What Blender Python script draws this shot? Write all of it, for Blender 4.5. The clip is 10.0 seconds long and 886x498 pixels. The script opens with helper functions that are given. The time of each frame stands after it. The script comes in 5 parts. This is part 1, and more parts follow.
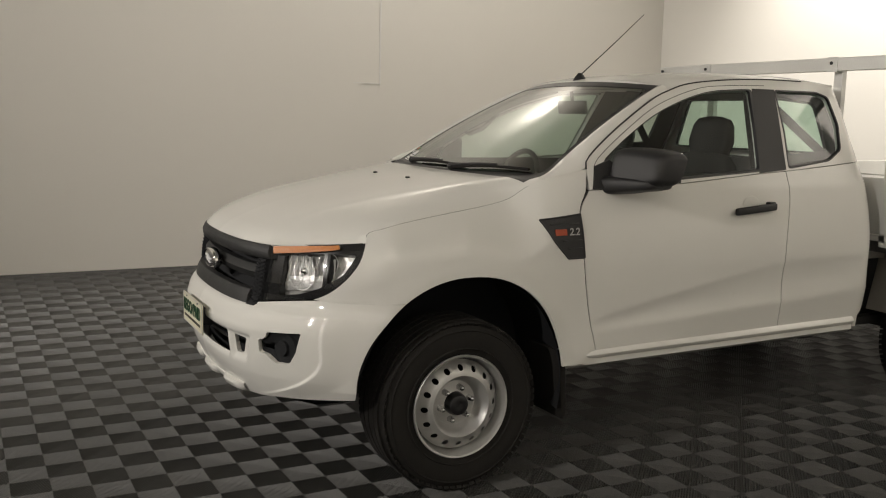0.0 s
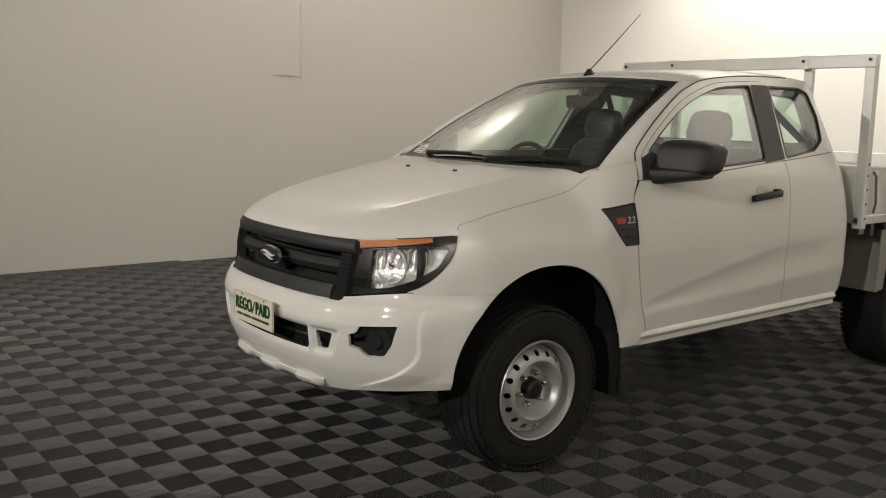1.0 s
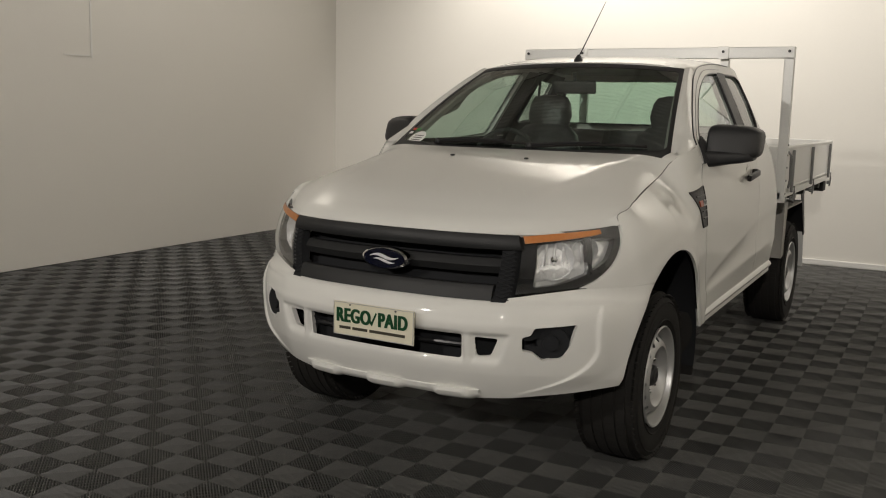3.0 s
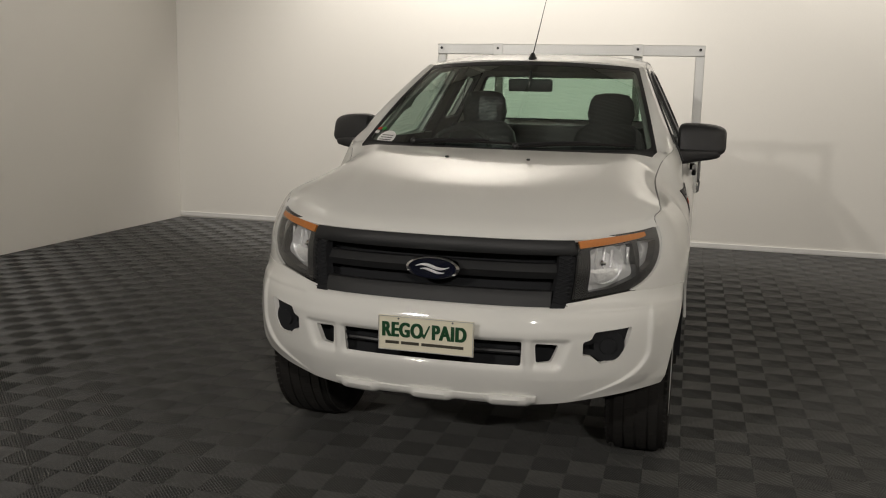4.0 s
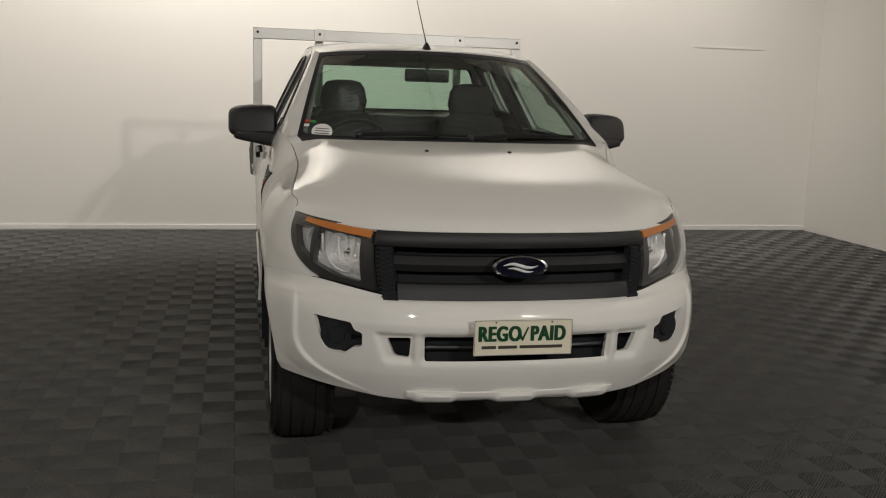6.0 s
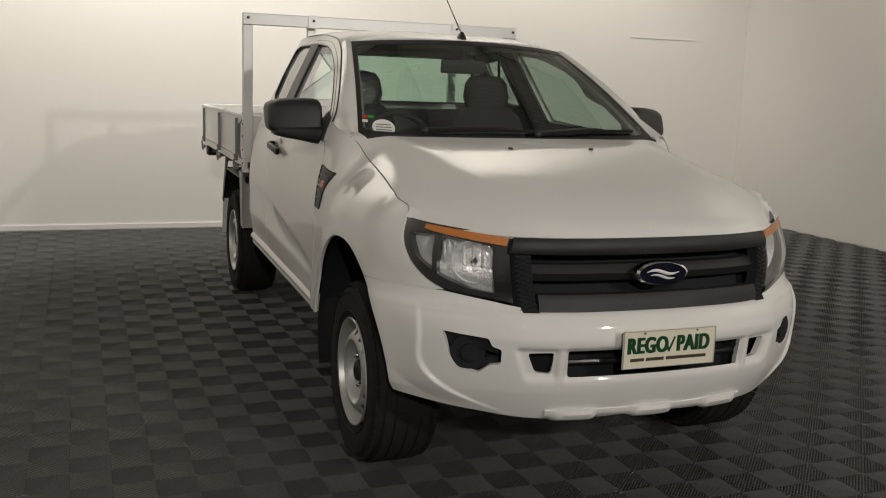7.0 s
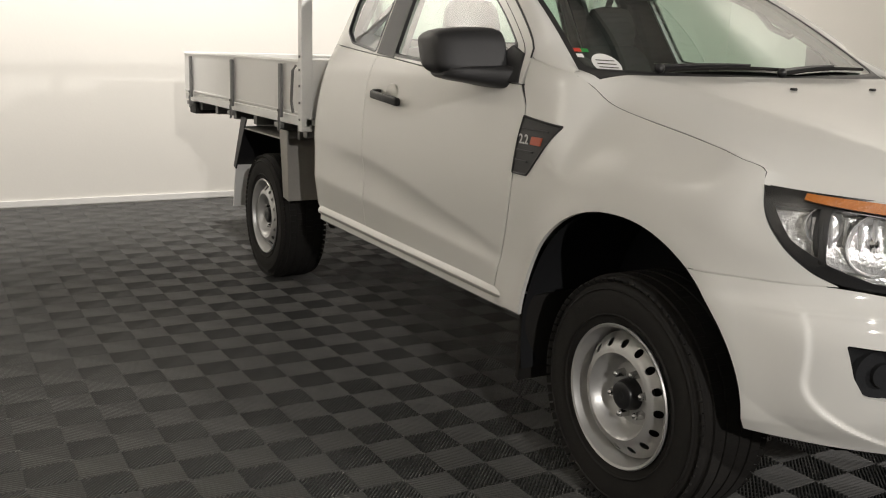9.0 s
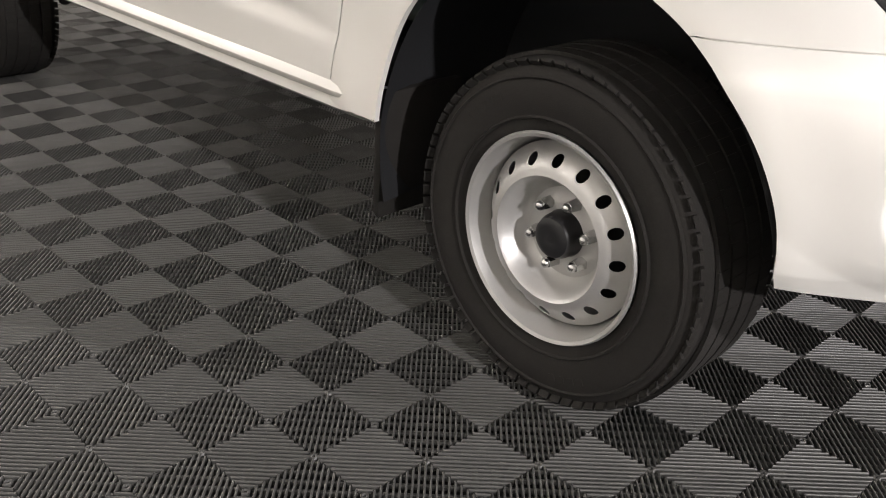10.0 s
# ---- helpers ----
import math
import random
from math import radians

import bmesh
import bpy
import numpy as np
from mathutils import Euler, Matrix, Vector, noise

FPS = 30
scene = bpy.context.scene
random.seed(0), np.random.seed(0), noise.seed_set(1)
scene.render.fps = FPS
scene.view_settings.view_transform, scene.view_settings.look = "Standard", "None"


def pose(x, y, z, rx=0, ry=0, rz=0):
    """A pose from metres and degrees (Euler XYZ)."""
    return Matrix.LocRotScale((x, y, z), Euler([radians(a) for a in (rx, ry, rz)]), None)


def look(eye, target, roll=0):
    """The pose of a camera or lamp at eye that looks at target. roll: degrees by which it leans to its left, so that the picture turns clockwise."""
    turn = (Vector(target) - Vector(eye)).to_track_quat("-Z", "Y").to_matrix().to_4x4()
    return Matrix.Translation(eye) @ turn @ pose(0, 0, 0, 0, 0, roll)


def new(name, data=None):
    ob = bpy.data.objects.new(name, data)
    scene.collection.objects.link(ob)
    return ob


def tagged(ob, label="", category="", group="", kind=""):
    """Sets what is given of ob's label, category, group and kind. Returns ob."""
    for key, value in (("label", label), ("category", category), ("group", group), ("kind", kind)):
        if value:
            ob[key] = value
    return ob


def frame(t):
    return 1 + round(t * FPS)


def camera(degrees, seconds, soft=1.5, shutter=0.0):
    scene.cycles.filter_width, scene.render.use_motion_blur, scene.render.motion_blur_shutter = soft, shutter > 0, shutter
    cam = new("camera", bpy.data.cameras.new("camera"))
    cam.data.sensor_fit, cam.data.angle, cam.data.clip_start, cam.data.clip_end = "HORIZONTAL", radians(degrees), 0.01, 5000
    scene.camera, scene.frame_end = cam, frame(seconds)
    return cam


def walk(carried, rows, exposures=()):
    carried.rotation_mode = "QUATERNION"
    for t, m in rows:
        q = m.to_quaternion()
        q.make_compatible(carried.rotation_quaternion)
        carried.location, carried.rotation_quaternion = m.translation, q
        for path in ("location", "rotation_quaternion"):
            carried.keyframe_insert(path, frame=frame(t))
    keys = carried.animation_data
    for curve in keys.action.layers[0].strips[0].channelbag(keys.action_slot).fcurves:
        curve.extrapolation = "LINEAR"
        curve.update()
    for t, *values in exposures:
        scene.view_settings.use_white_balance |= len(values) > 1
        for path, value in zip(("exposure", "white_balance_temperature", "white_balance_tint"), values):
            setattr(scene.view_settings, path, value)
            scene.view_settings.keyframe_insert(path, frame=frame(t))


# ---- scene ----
cam = camera(51.08, 10.0, 1.1)
PATH = [
    (0, (-1.793, -4.126, 1.549), (-0.8822, -2.3676, 1.2678), 1.35),
    (0.5, (-2.280, -3.932, 1.541), (-1.2122, -2.2670, 1.2470), 1.50),
    (1, (-2.708, -3.664, 1.538), (-1.4942, -2.1013, 1.2472), 1.34),
    (1.5, (-3.084, -3.328, 1.536), (-1.7389, -1.8755, 1.2486), 1.34),
    (2, (-3.350, -2.862, 1.528), (-1.8765, -1.5402, 1.2414), 1.38),
    (2.5, (-3.628, -2.408, 1.524), (-2.0205, -1.2544, 1.2324), 1.37),
    (3, (-3.841, -1.941, 1.486), (-2.1145, -0.9763, 1.1856), 1.30),
    (4.5, (-4.222, -0.438, 1.560), (-2.2715, -0.1436, 1.2284), 1.51),
    (5, (-4.243, 0.055, 1.548), (-2.2729, 0.1327, 1.2147), 1.72),
    (6.5, (-3.808, 1.422, 1.520), (-1.9312, 0.8183, 1.1837), 1.90),
    (7, (-3.509, 1.842, 1.520), (-1.6694, 1.1378, 1.1720), 2.01),
    (7.5, (-3.228, 2.215, 1.505), (-1.4129, 1.4558, 1.1477), 1.88),
    (8, (-2.892, 2.473, 1.478), (-1.1172, 1.6279, 1.1084), 1.69),
    (8.5, (-2.464, 2.624, 1.445), (-0.7209, 1.7178, 1.0688), 1.78),
    (9, (-2.018, 2.618, 1.361), (-0.3146, 1.6579, 0.9388), 1.72),
    (9.5, (-1.516, 2.447, 1.272), (0.0208, 1.3407, 0.6290), 1.65),
    (10, (-1.056, 2.175, 1.129), (0.2389, 0.9168, 0.2689), 2.00),
]
walk(cam, [(t, look(eye, target, roll)) for t, eye, target, roll in PATH],
     [(0, 0.17, 6500, 12), (1.5, 0.05, 6500, 12), (3.0, -0.13, 6460, 12), (5.0, -0.22, 6340, 13), (6.5, -0.18, 6360, 13), (7.5, 0.0, 6350, 13), (8.5, 0.22, 6320, 13), (9.0, 0.54, 6280, 13), (9.5, 1.36, 6190, 15), (10, 1.74, 6120, 17)])

# ---- light ----
world = bpy.data.worlds.new("world")
scene.world = world
world.use_nodes = True
world.node_tree.nodes["Background"].inputs[0].default_value = (1.0, 0.93, 0.82, 1)
world.node_tree.nodes["Background"].inputs[1].default_value = 0.0


def lamp(name, eye, target, power, radius, cone=None, colour=(1.0, 0.945, 0.855)):
    data = bpy.data.lights.new(name, "SPOT" if cone else "POINT")
    data.energy, data.shadow_soft_size, data.color = power, radius, colour
    if cone:
        data.spot_size, data.spot_blend = radians(cone), 0.7
    ob = new(name, data)
    ob.matrix_world = look(eye, target)
    return ob


lamp("front_lamp", (-9.0, -3.2, 4.33), (1.5, 0, 1.0), 1020, 0.10, 70)
lamp("front_lamp", (-9.0, 3.2, 4.33), (1.5, 0, 1.0), 1020, 0.10, 70)
lamp("wall_lamp", (4.54, 1.7, 5.0), (6.14, 1.6, 3.0), 820, 0.15, 108)
lamp("wall_lamp", (4.54, -2.5, 5.0), (6.14, -2.4, 3.0), 480, 0.15, 125)
lamp("side_lamp", (2.6, 4.64, 5.35), (2.6, 5.27, 4.5), 120, 0.1, 150)
lamp("side_lamp", (2.2, 3.30, 6.0), (2.2, 5.27, 3.6), 150, 0.2, 135)
lamp("side_lamp", (-3.4, 3.10, 6.0), (-3.4, 5.27, 3.2), 240, 0.2, 135)
lamp("side_lamp", (-2.2, -3.7, 6.0), (-2.2, -5.75, 3.6), 840, 0.2, 135)
lamp("side_lamp", (3.0, -3.7, 6.0), (3.0, -5.75, 3.8), 230, 0.2, 135)

# ---- materials ----


def surface(name, colour, rough=0.5, metal=0.0, grain=40.0, vary=0.06, bump=0.0, rough_vary=0.08, coat=0.0, big=1.5, spec=0.5):
    """A principled material with variation at two scales, in object space metres."""
    m = bpy.data.materials.new(name)
    m.use_nodes = True
    n, k = m.node_tree.nodes, m.node_tree.links
    b = n["Principled BSDF"]
    b.inputs["Metallic"].default_value = metal
    b.inputs["Coat Weight"].default_value = coat
    b.inputs["Coat Roughness"].default_value = 0.055
    b.inputs["Specular IOR Level"].default_value = spec
    co = n.new("ShaderNodeTexCoord")
    fine, wide = n.new("ShaderNodeTexNoise"), n.new("ShaderNodeTexNoise")
    fine.inputs["Scale"].default_value, fine.inputs["Detail"].default_value = grain, 4
    wide.inputs["Scale"].default_value, wide.inputs["Detail"].default_value = big, 3
    for t in (fine, wide):
        k.new(co.outputs["Object"], t.inputs["Vector"])
    mix = n.new("ShaderNodeMix")
    mix.data_type = "RGBA"
    mix.inputs[6].default_value = (*[c * (1 - vary) for c in colour], 1)
    mix.inputs[7].default_value = (*[min(1, c * (1 + vary)) for c in colour], 1)
    add = n.new("ShaderNodeMath")
    add.operation = "ADD"
    half = n.new("ShaderNodeMath")
    half.operation = "MULTIPLY"
    half.inputs[1].default_value = 0.5
    k.new(fine.outputs[0], add.inputs[0])
    k.new(wide.outputs[0], add.inputs[1])
    k.new(add.outputs[0], half.inputs[0])
    k.new(half.outputs[0], mix.inputs[0])
    k.new(mix.outputs[2], b.inputs["Base Color"])
    rr = n.new("ShaderNodeMapRange")
    rr.inputs[3].default_value, rr.inputs[4].default_value = max(0.02, rough - rough_vary), min(1, rough + rough_vary)
    k.new(wide.outputs[0], rr.inputs[0])
    k.new(rr.outputs[0], b.inputs["Roughness"])
    if bump:
        bp = n.new("ShaderNodeBump")
        bp.inputs["Strength"].default_value, bp.inputs["Distance"].default_value = 1.0, bump
        k.new(fine.outputs[0], bp.inputs["Height"])
        k.new(bp.outputs[0], b.inputs["Normal"])
    return m


def pane(name, tint, base=0.08, rough=0.0):
    """Thin glass: clear straight through with a tint, and a mirror that grows with the slant."""
    m = bpy.data.materials.new(name)
    m.use_nodes = True
    n, k = m.node_tree.nodes, m.node_tree.links
    n.remove(n["Principled BSDF"])
    clear, gloss, mix, lw, bend, gain = (n.new(t) for t in ("ShaderNodeBsdfTransparent", "ShaderNodeBsdfGlossy", "ShaderNodeMixShader", "ShaderNodeLayerWeight", "ShaderNodeMath", "ShaderNodeMath"))
    clear.inputs[0].default_value = (*tint, 1)
    gloss.inputs["Roughness"].default_value = rough
    lw.inputs[0].default_value = 0.5
    bend.operation, bend.inputs[1].default_value = "POWER", 3.0
    gain.operation, gain.inputs[1].default_value, gain.inputs[2].default_value = "MULTIPLY_ADD", 0.9 - base, base
    k.new(lw.outputs["Facing"], bend.inputs[0])
    k.new(bend.outputs[0], gain.inputs[0])
    k.new(gain.outputs[0], mix.inputs[0])
    k.new(clear.outputs[0], mix.inputs[1])
    k.new(gloss.outputs[0], mix.inputs[2])
    k.new(mix.outputs[0], n["Material Output"].inputs[0])
    return m


PAINT = surface("white_paint", (0.725, 0.72, 0.685), 0.55, grain=600, vary=0.015, coat=0.75, rough_vary=0.03, big=3, spec=0.2)
BLACK = surface("black_plastic", (0.017, 0.017, 0.018), 0.48, grain=900, vary=0.2, bump=0.0004, big=6)
GRILLE = surface("charcoal_plastic", (0.0125, 0.013, 0.0135), 0.55, grain=900, vary=0.15, bump=0.0003, big=6)
TRIM = surface("dark_trim", (0.016, 0.016, 0.017), 0.35, grain=300, vary=0.2)
LINER = surface("wheel_arch_liner", (0.0160, 0.0168, 0.0185), 0.85, grain=200, vary=0.3, bump=0.0006, spec=0.25)
RUBBER = surface("tyre_rubber", (0.0175, 0.0163, 0.0148), 0.85, grain=350, vary=0.5, bump=0.0005, big=14, spec=0.25)
STEEL = surface("silver_wheel_paint", (0.52, 0.52, 0.51), 0.42, metal=0.62, grain=300, vary=0.08, big=9)
NUT = surface("zinc_nut", (0.55, 0.55, 0.55), 0.25, metal=1.0, grain=200, vary=0.1)
ALLOY = surface("mill_aluminium", (0.68, 0.68, 0.66), 0.40, metal=0.5, grain=120, vary=0.10, big=5, bump=0.0002)
ALLOYSIDE = surface("painted_dropside", (0.72, 0.715, 0.69), 0.42, metal=0.05, grain=90, vary=0.06, big=4)
ZINC = surface("galvanised_steel", (0.20, 0.20, 0.195), 0.45, metal=0.7, grain=90, vary=0.25, big=8)
GUARD = surface("grey_guard_sheet", (0.30, 0.285, 0.26), 0.5, metal=0.3, grain=80, vary=0.12, big=5)
CHASSIS = surface("chassis_black", (0.014, 0.014, 0.014), 0.7, grain=60, vary=0.35, bump=0.001)
CHROME = surface("chrome", (0.82, 0.82, 0.82), 0.06, metal=1.0, grain=20, vary=0.02, rough_vary=0.02)
REFLECTOR = surface("lamp_reflector", (0.90, 0.90, 0.90), 0.20, metal=0.50, grain=60, vary=0.1, bump=0.006)
BEZEL = surface("smoked_bezel", (0.012, 0.012, 0.013), 0.28, grain=200, vary=0.2)
AMBER = surface("amber_lens", (0.50, 0.165, 0.022), 0.30, grain=140, vary=0.35, bump=0.0025, coat=0.3)
BLUE = surface("blue_enamel", (0.003, 0.004, 0.013), 0.2, grain=80, vary=0.1, coat=0.8)
ORANGE = surface("orange_badge", (0.40, 0.065, 0.02), 0.3, grain=200, vary=0.2)
SILVER = surface("silver_print", (0.60, 0.60, 0.60), 0.3, metal=0.6, grain=200, vary=0.1)
SCRIPT = surface("emblem_silver", (0.72, 0.72, 0.72), 0.35, metal=0.15, grain=200, vary=0.05)
CREAM = surface("plate_cream", (0.74, 0.70, 0.55), 0.35, grain=150, vary=0.05)
GREEN = surface("plate_green", (0.005, 0.055, 0.018), 0.4, grain=150, vary=0.1)
INK = surface("plate_ink", (0.05, 0.045, 0.03), 0.5, grain=150, vary=0.1)
PAPER = surface("sticker_white", (0.80, 0.80, 0.78), 0.5, grain=150, vary=0.05)
RED = surface("sticker_red", (0.55, 0.05, 0.03), 0.5, grain=150, vary=0.05)
LEAF = surface("sticker_green", (0.03, 0.30, 0.06), 0.5, grain=150, vary=0.05)
FABRIC = surface("seat_fabric", (0.014, 0.014, 0.015), 0.9, grain=700, vary=0.3, bump=0.0008)
FILM = surface("seat_plastic_cover", (0.014, 0.015, 0.017), 0.38, grain=9, vary=0.25, bump=0.02, coat=0.1)
DASH = surface("dashboard_plastic", (0.011, 0.012, 0.012), 0.6, grain=900, vary=0.2, bump=0.0004)
HEADLINER = surface("headliner_cloth", (0.40, 0.39, 0.36), 0.95, grain=500, vary=0.1)
PILLAR = surface("pillar_lining_plastic", (0.22, 0.22, 0.205), 0.8, grain=500, vary=0.1)
GLASS = pane("green_tinted_glass", (0.70, 0.86, 0.765), 0.13)
SIDE_GLASS = pane("dark_side_glass", (0.70, 0.78, 0.73), 0.040)
LENS = pane("clear_lens", (0.95, 0.96, 0.96), 0.06)
WALL = surface("painted_plasterboard", (0.70, 0.68, 0.63), 0.82, grain=55, vary=0.02, bump=0.0006, big=0.6)
SKIRT = surface("skirting_paint", (0.70, 0.69, 0.66), 0.5, grain=60, vary=0.04)
CEIL = surface("roof_foil", (0.40, 0.40, 0.39), 0.42, metal=0.35, grain=8, vary=0.2)
TILE = surface("floor_tile_plastic", (0.060, 0.060, 0.057), 0.40, grain=180, vary=0.22, big=2.2, spec=0.5)
# near-black colour puts the shade of the slots into the sheet below
TILEBASE = surface("floor_slot_shade", (0.004, 0.004, 0.004), 0.9, grain=120, vary=0.3)

# ---- mesh tools ----


def mesh_object(name, verts, faces, material, parent=None, smooth=True, label=""):
    me = bpy.data.meshes.new(name)
    me.from_pydata([tuple(map(float, v)) for v in verts], [], faces)
    me.update()
    if smooth:
        me.polygons.foreach_set("use_smooth", [True] * len(me.polygons))
        me.set_sharp_from_angle(angle=radians(38))
    me.materials.append(material)
    ob = new(name, me)
    if parent:
        ob.parent = parent
    return tagged(ob, label)


def part(name, bm, material, parent, label="", smooth=True):
    """One bmesh as one mesh object under a thing or under a part."""
    me = bpy.data.meshes.new(name)
    bm.normal_update()
    bm.to_mesh(me)
    bm.free()
    if smooth:
        me.polygons.foreach_set("use_smooth", [True] * len(me.polygons))
        me.set_sharp_from_angle(angle=radians(38))
    me.materials.append(material)
    ob = new(name, me)
    ob.parent = parent
    return tagged(ob, label)


def thing(name, label, category, group="", kind=""):
    return tagged(new(name), label, category, group, kind)


def add_box(bm, lo, hi, bevel=0.0, m=None, seg=2):
    made = bmesh.ops.create_cube(bm, size=1)["verts"]
    for v in made:
        v.co = Vector([a + (b - a) * (c + 0.5) for a, b, c in zip(lo, hi, v.co)])
    if bevel:
        edges = list({e for v in made for e in v.link_edges})
        made = list({v for f in bmesh.ops.bevel(bm, geom=edges, offset=bevel, segments=seg, affect="EDGES", profile=0.5)["faces"] for v in f.verts} | {v for v in made if v.is_valid})
    if m:
        bmesh.ops.transform(bm, matrix=m, verts=made)
    return made


def box(lo, hi, bevel=0.0, m=None, seg=2):
    bm = bmesh.new()
    add_box(bm, lo, hi, bevel, m, seg)
    return bm


def add_tube(bm, pts, r, n=8, cap=True):
    pts = [Vector(p) for p in pts]
    rings, up = [], Vector((0, 0, 1))
    for i, p in enumerate(pts):
        d = (pts[min(i + 1, len(pts) - 1)] - pts[max(i - 1, 0)]).normalized()
        side = d.cross(up if abs(d.z) < 0.9 else Vector((1, 0, 0))).normalized()
        top = side.cross(d)
        rr = r[i] if isinstance(r, (list, tuple)) else r
        rings.append([bm.verts.new(p + rr * (math.cos(a) * side + math.sin(a) * top)) for a in (2 * math.pi * k / n for k in range(n))])
    for a, b in zip(rings, rings[1:]):
        for k in range(n):
            bm.faces.new((a[k], a[(k + 1) % n], b[(k + 1) % n], b[k]))
    if cap:
        bm.faces.new(rings[0][::-1])
        bm.faces.new(rings[-1])


def tube(pts, r, n=8):
    bm = bmesh.new()
    add_tube(bm, pts, r, n)
    return bm


def add_lathe(bm, profile, n, closed=True):
    """Revolves (y, r) points round the y axis."""
    rings = []
    for y, r in profile:
        rings.append([bm.verts.new((r * math.cos(a), y, r * math.sin(a))) for a in (2 * math.pi * k / n for k in range(n))])
    for a, b in zip(rings, rings[1:]):
        for k in range(n):
            bm.faces.new((a[k], b[k], b[(k + 1) % n], a[(k + 1) % n]))
    return rings


def prism(poly, axis, a, b, bevel=0.0):
    """A polygon in the plane across an axis, drawn out from a to b."""
    bm = bmesh.new()

    def at(p, w):
        q = list(p)
        q.insert(axis, w)
        return Vector(q)

    lo, hi = [bm.verts.new(at(p, a)) for p in poly], [bm.verts.new(at(p, b)) for p in poly]
    bm.faces.new(lo)
    bm.faces.new(hi[::-1])
    for i in range(len(poly)):
        j = (i + 1) % len(poly)
        bm.faces.new((lo[j], lo[i], hi[i], hi[j]))
    bmesh.ops.recalc_face_normals(bm, faces=bm.faces)
    if bevel:
        bmesh.ops.bevel(bm, geom=list(bm.edges), offset=bevel, segments=2, affect="EDGES", profile=0.5)
    return bm


def smooth_curve(pts, n, sharp=False):
    """n + 1 points, evenly spaced along a smooth line through pts."""
    p = np.array(pts, float)
    if not sharp and len(p) > 2:
        q = np.vstack([2 * p[0] - p[1], p, 2 * p[-1] - p[-2]])
        t = np.linspace(0, 1, 24, endpoint=False)[:, None]
        dense = [0.5 * (2 * b + (c - a) * t + (2 * a - 5 * b + 4 * c - d) * t**2 + (3 * b - a - 3 * c + d) * t**3) for a, b, c, d in zip(q, q[1:], q[2:], q[3:])]
        p = np.vstack([*dense, p[-1:]])
    far = np.r_[0, np.cumsum(np.linalg.norm(np.diff(p, axis=0), axis=1))]
    want = np.linspace(0, far[-1], n + 1)
    return np.stack([np.interp(want, far, c) for c in p.T], 1)


def table(rows):
    """A smooth function through (x, y) rows."""
    xs, ys = (np.array(c, float) for c in zip(*rows))
    dense = smooth_curve(list(zip(xs, ys)), 400)
    return lambda v: float(np.interp(v, dense[:, 0], dense[:, 1]))


def coons(bottom, top, left, right, nu, nv, sharp=()):
    b, t = smooth_curve(bottom, nu, "b" in sharp), smooth_curve(top, nu, "t" in sharp)
    l, r = smooth_curve(left, nv, "l" in sharp), smooth_curve(right, nv, "r" in sharp)
    u, v = np.linspace(0, 1, nu + 1)[None, :, None], np.linspace(0, 1, nv + 1)[:, None, None]
    c00, c10, c01, c11 = b[0], b[-1], t[0], t[-1]
    return (1 - v) * b[None] + v * t[None] + (1 - u) * l[:, None] + u * r[:, None] - ((1 - u) * (1 - v) * c00 + u * (1 - v) * c10 + (1 - u) * v * c01 + u * v * c11)


def within(poly, p):
    x, y = p
    hit = False
    for (x0, y0), (x1, y1) in zip(poly, np.roll(poly, -1, 0)):
        if (y0 > y) != (y1 > y) and x < (x1 - x0) * (y - y0) / (y1 - y0) + x0:
            hit = not hit
    return hit


def nearest(poly, p):
    a, b = poly, np.roll(poly, -1, 0)
    d = b - a
    t = np.clip(((p - a) * d).sum(1) / ((d**2).sum(1) + 1e-12), 0, 1)[:, None]
    q = a + t * d
    return q[((q - p) ** 2).sum(1).argmin()]


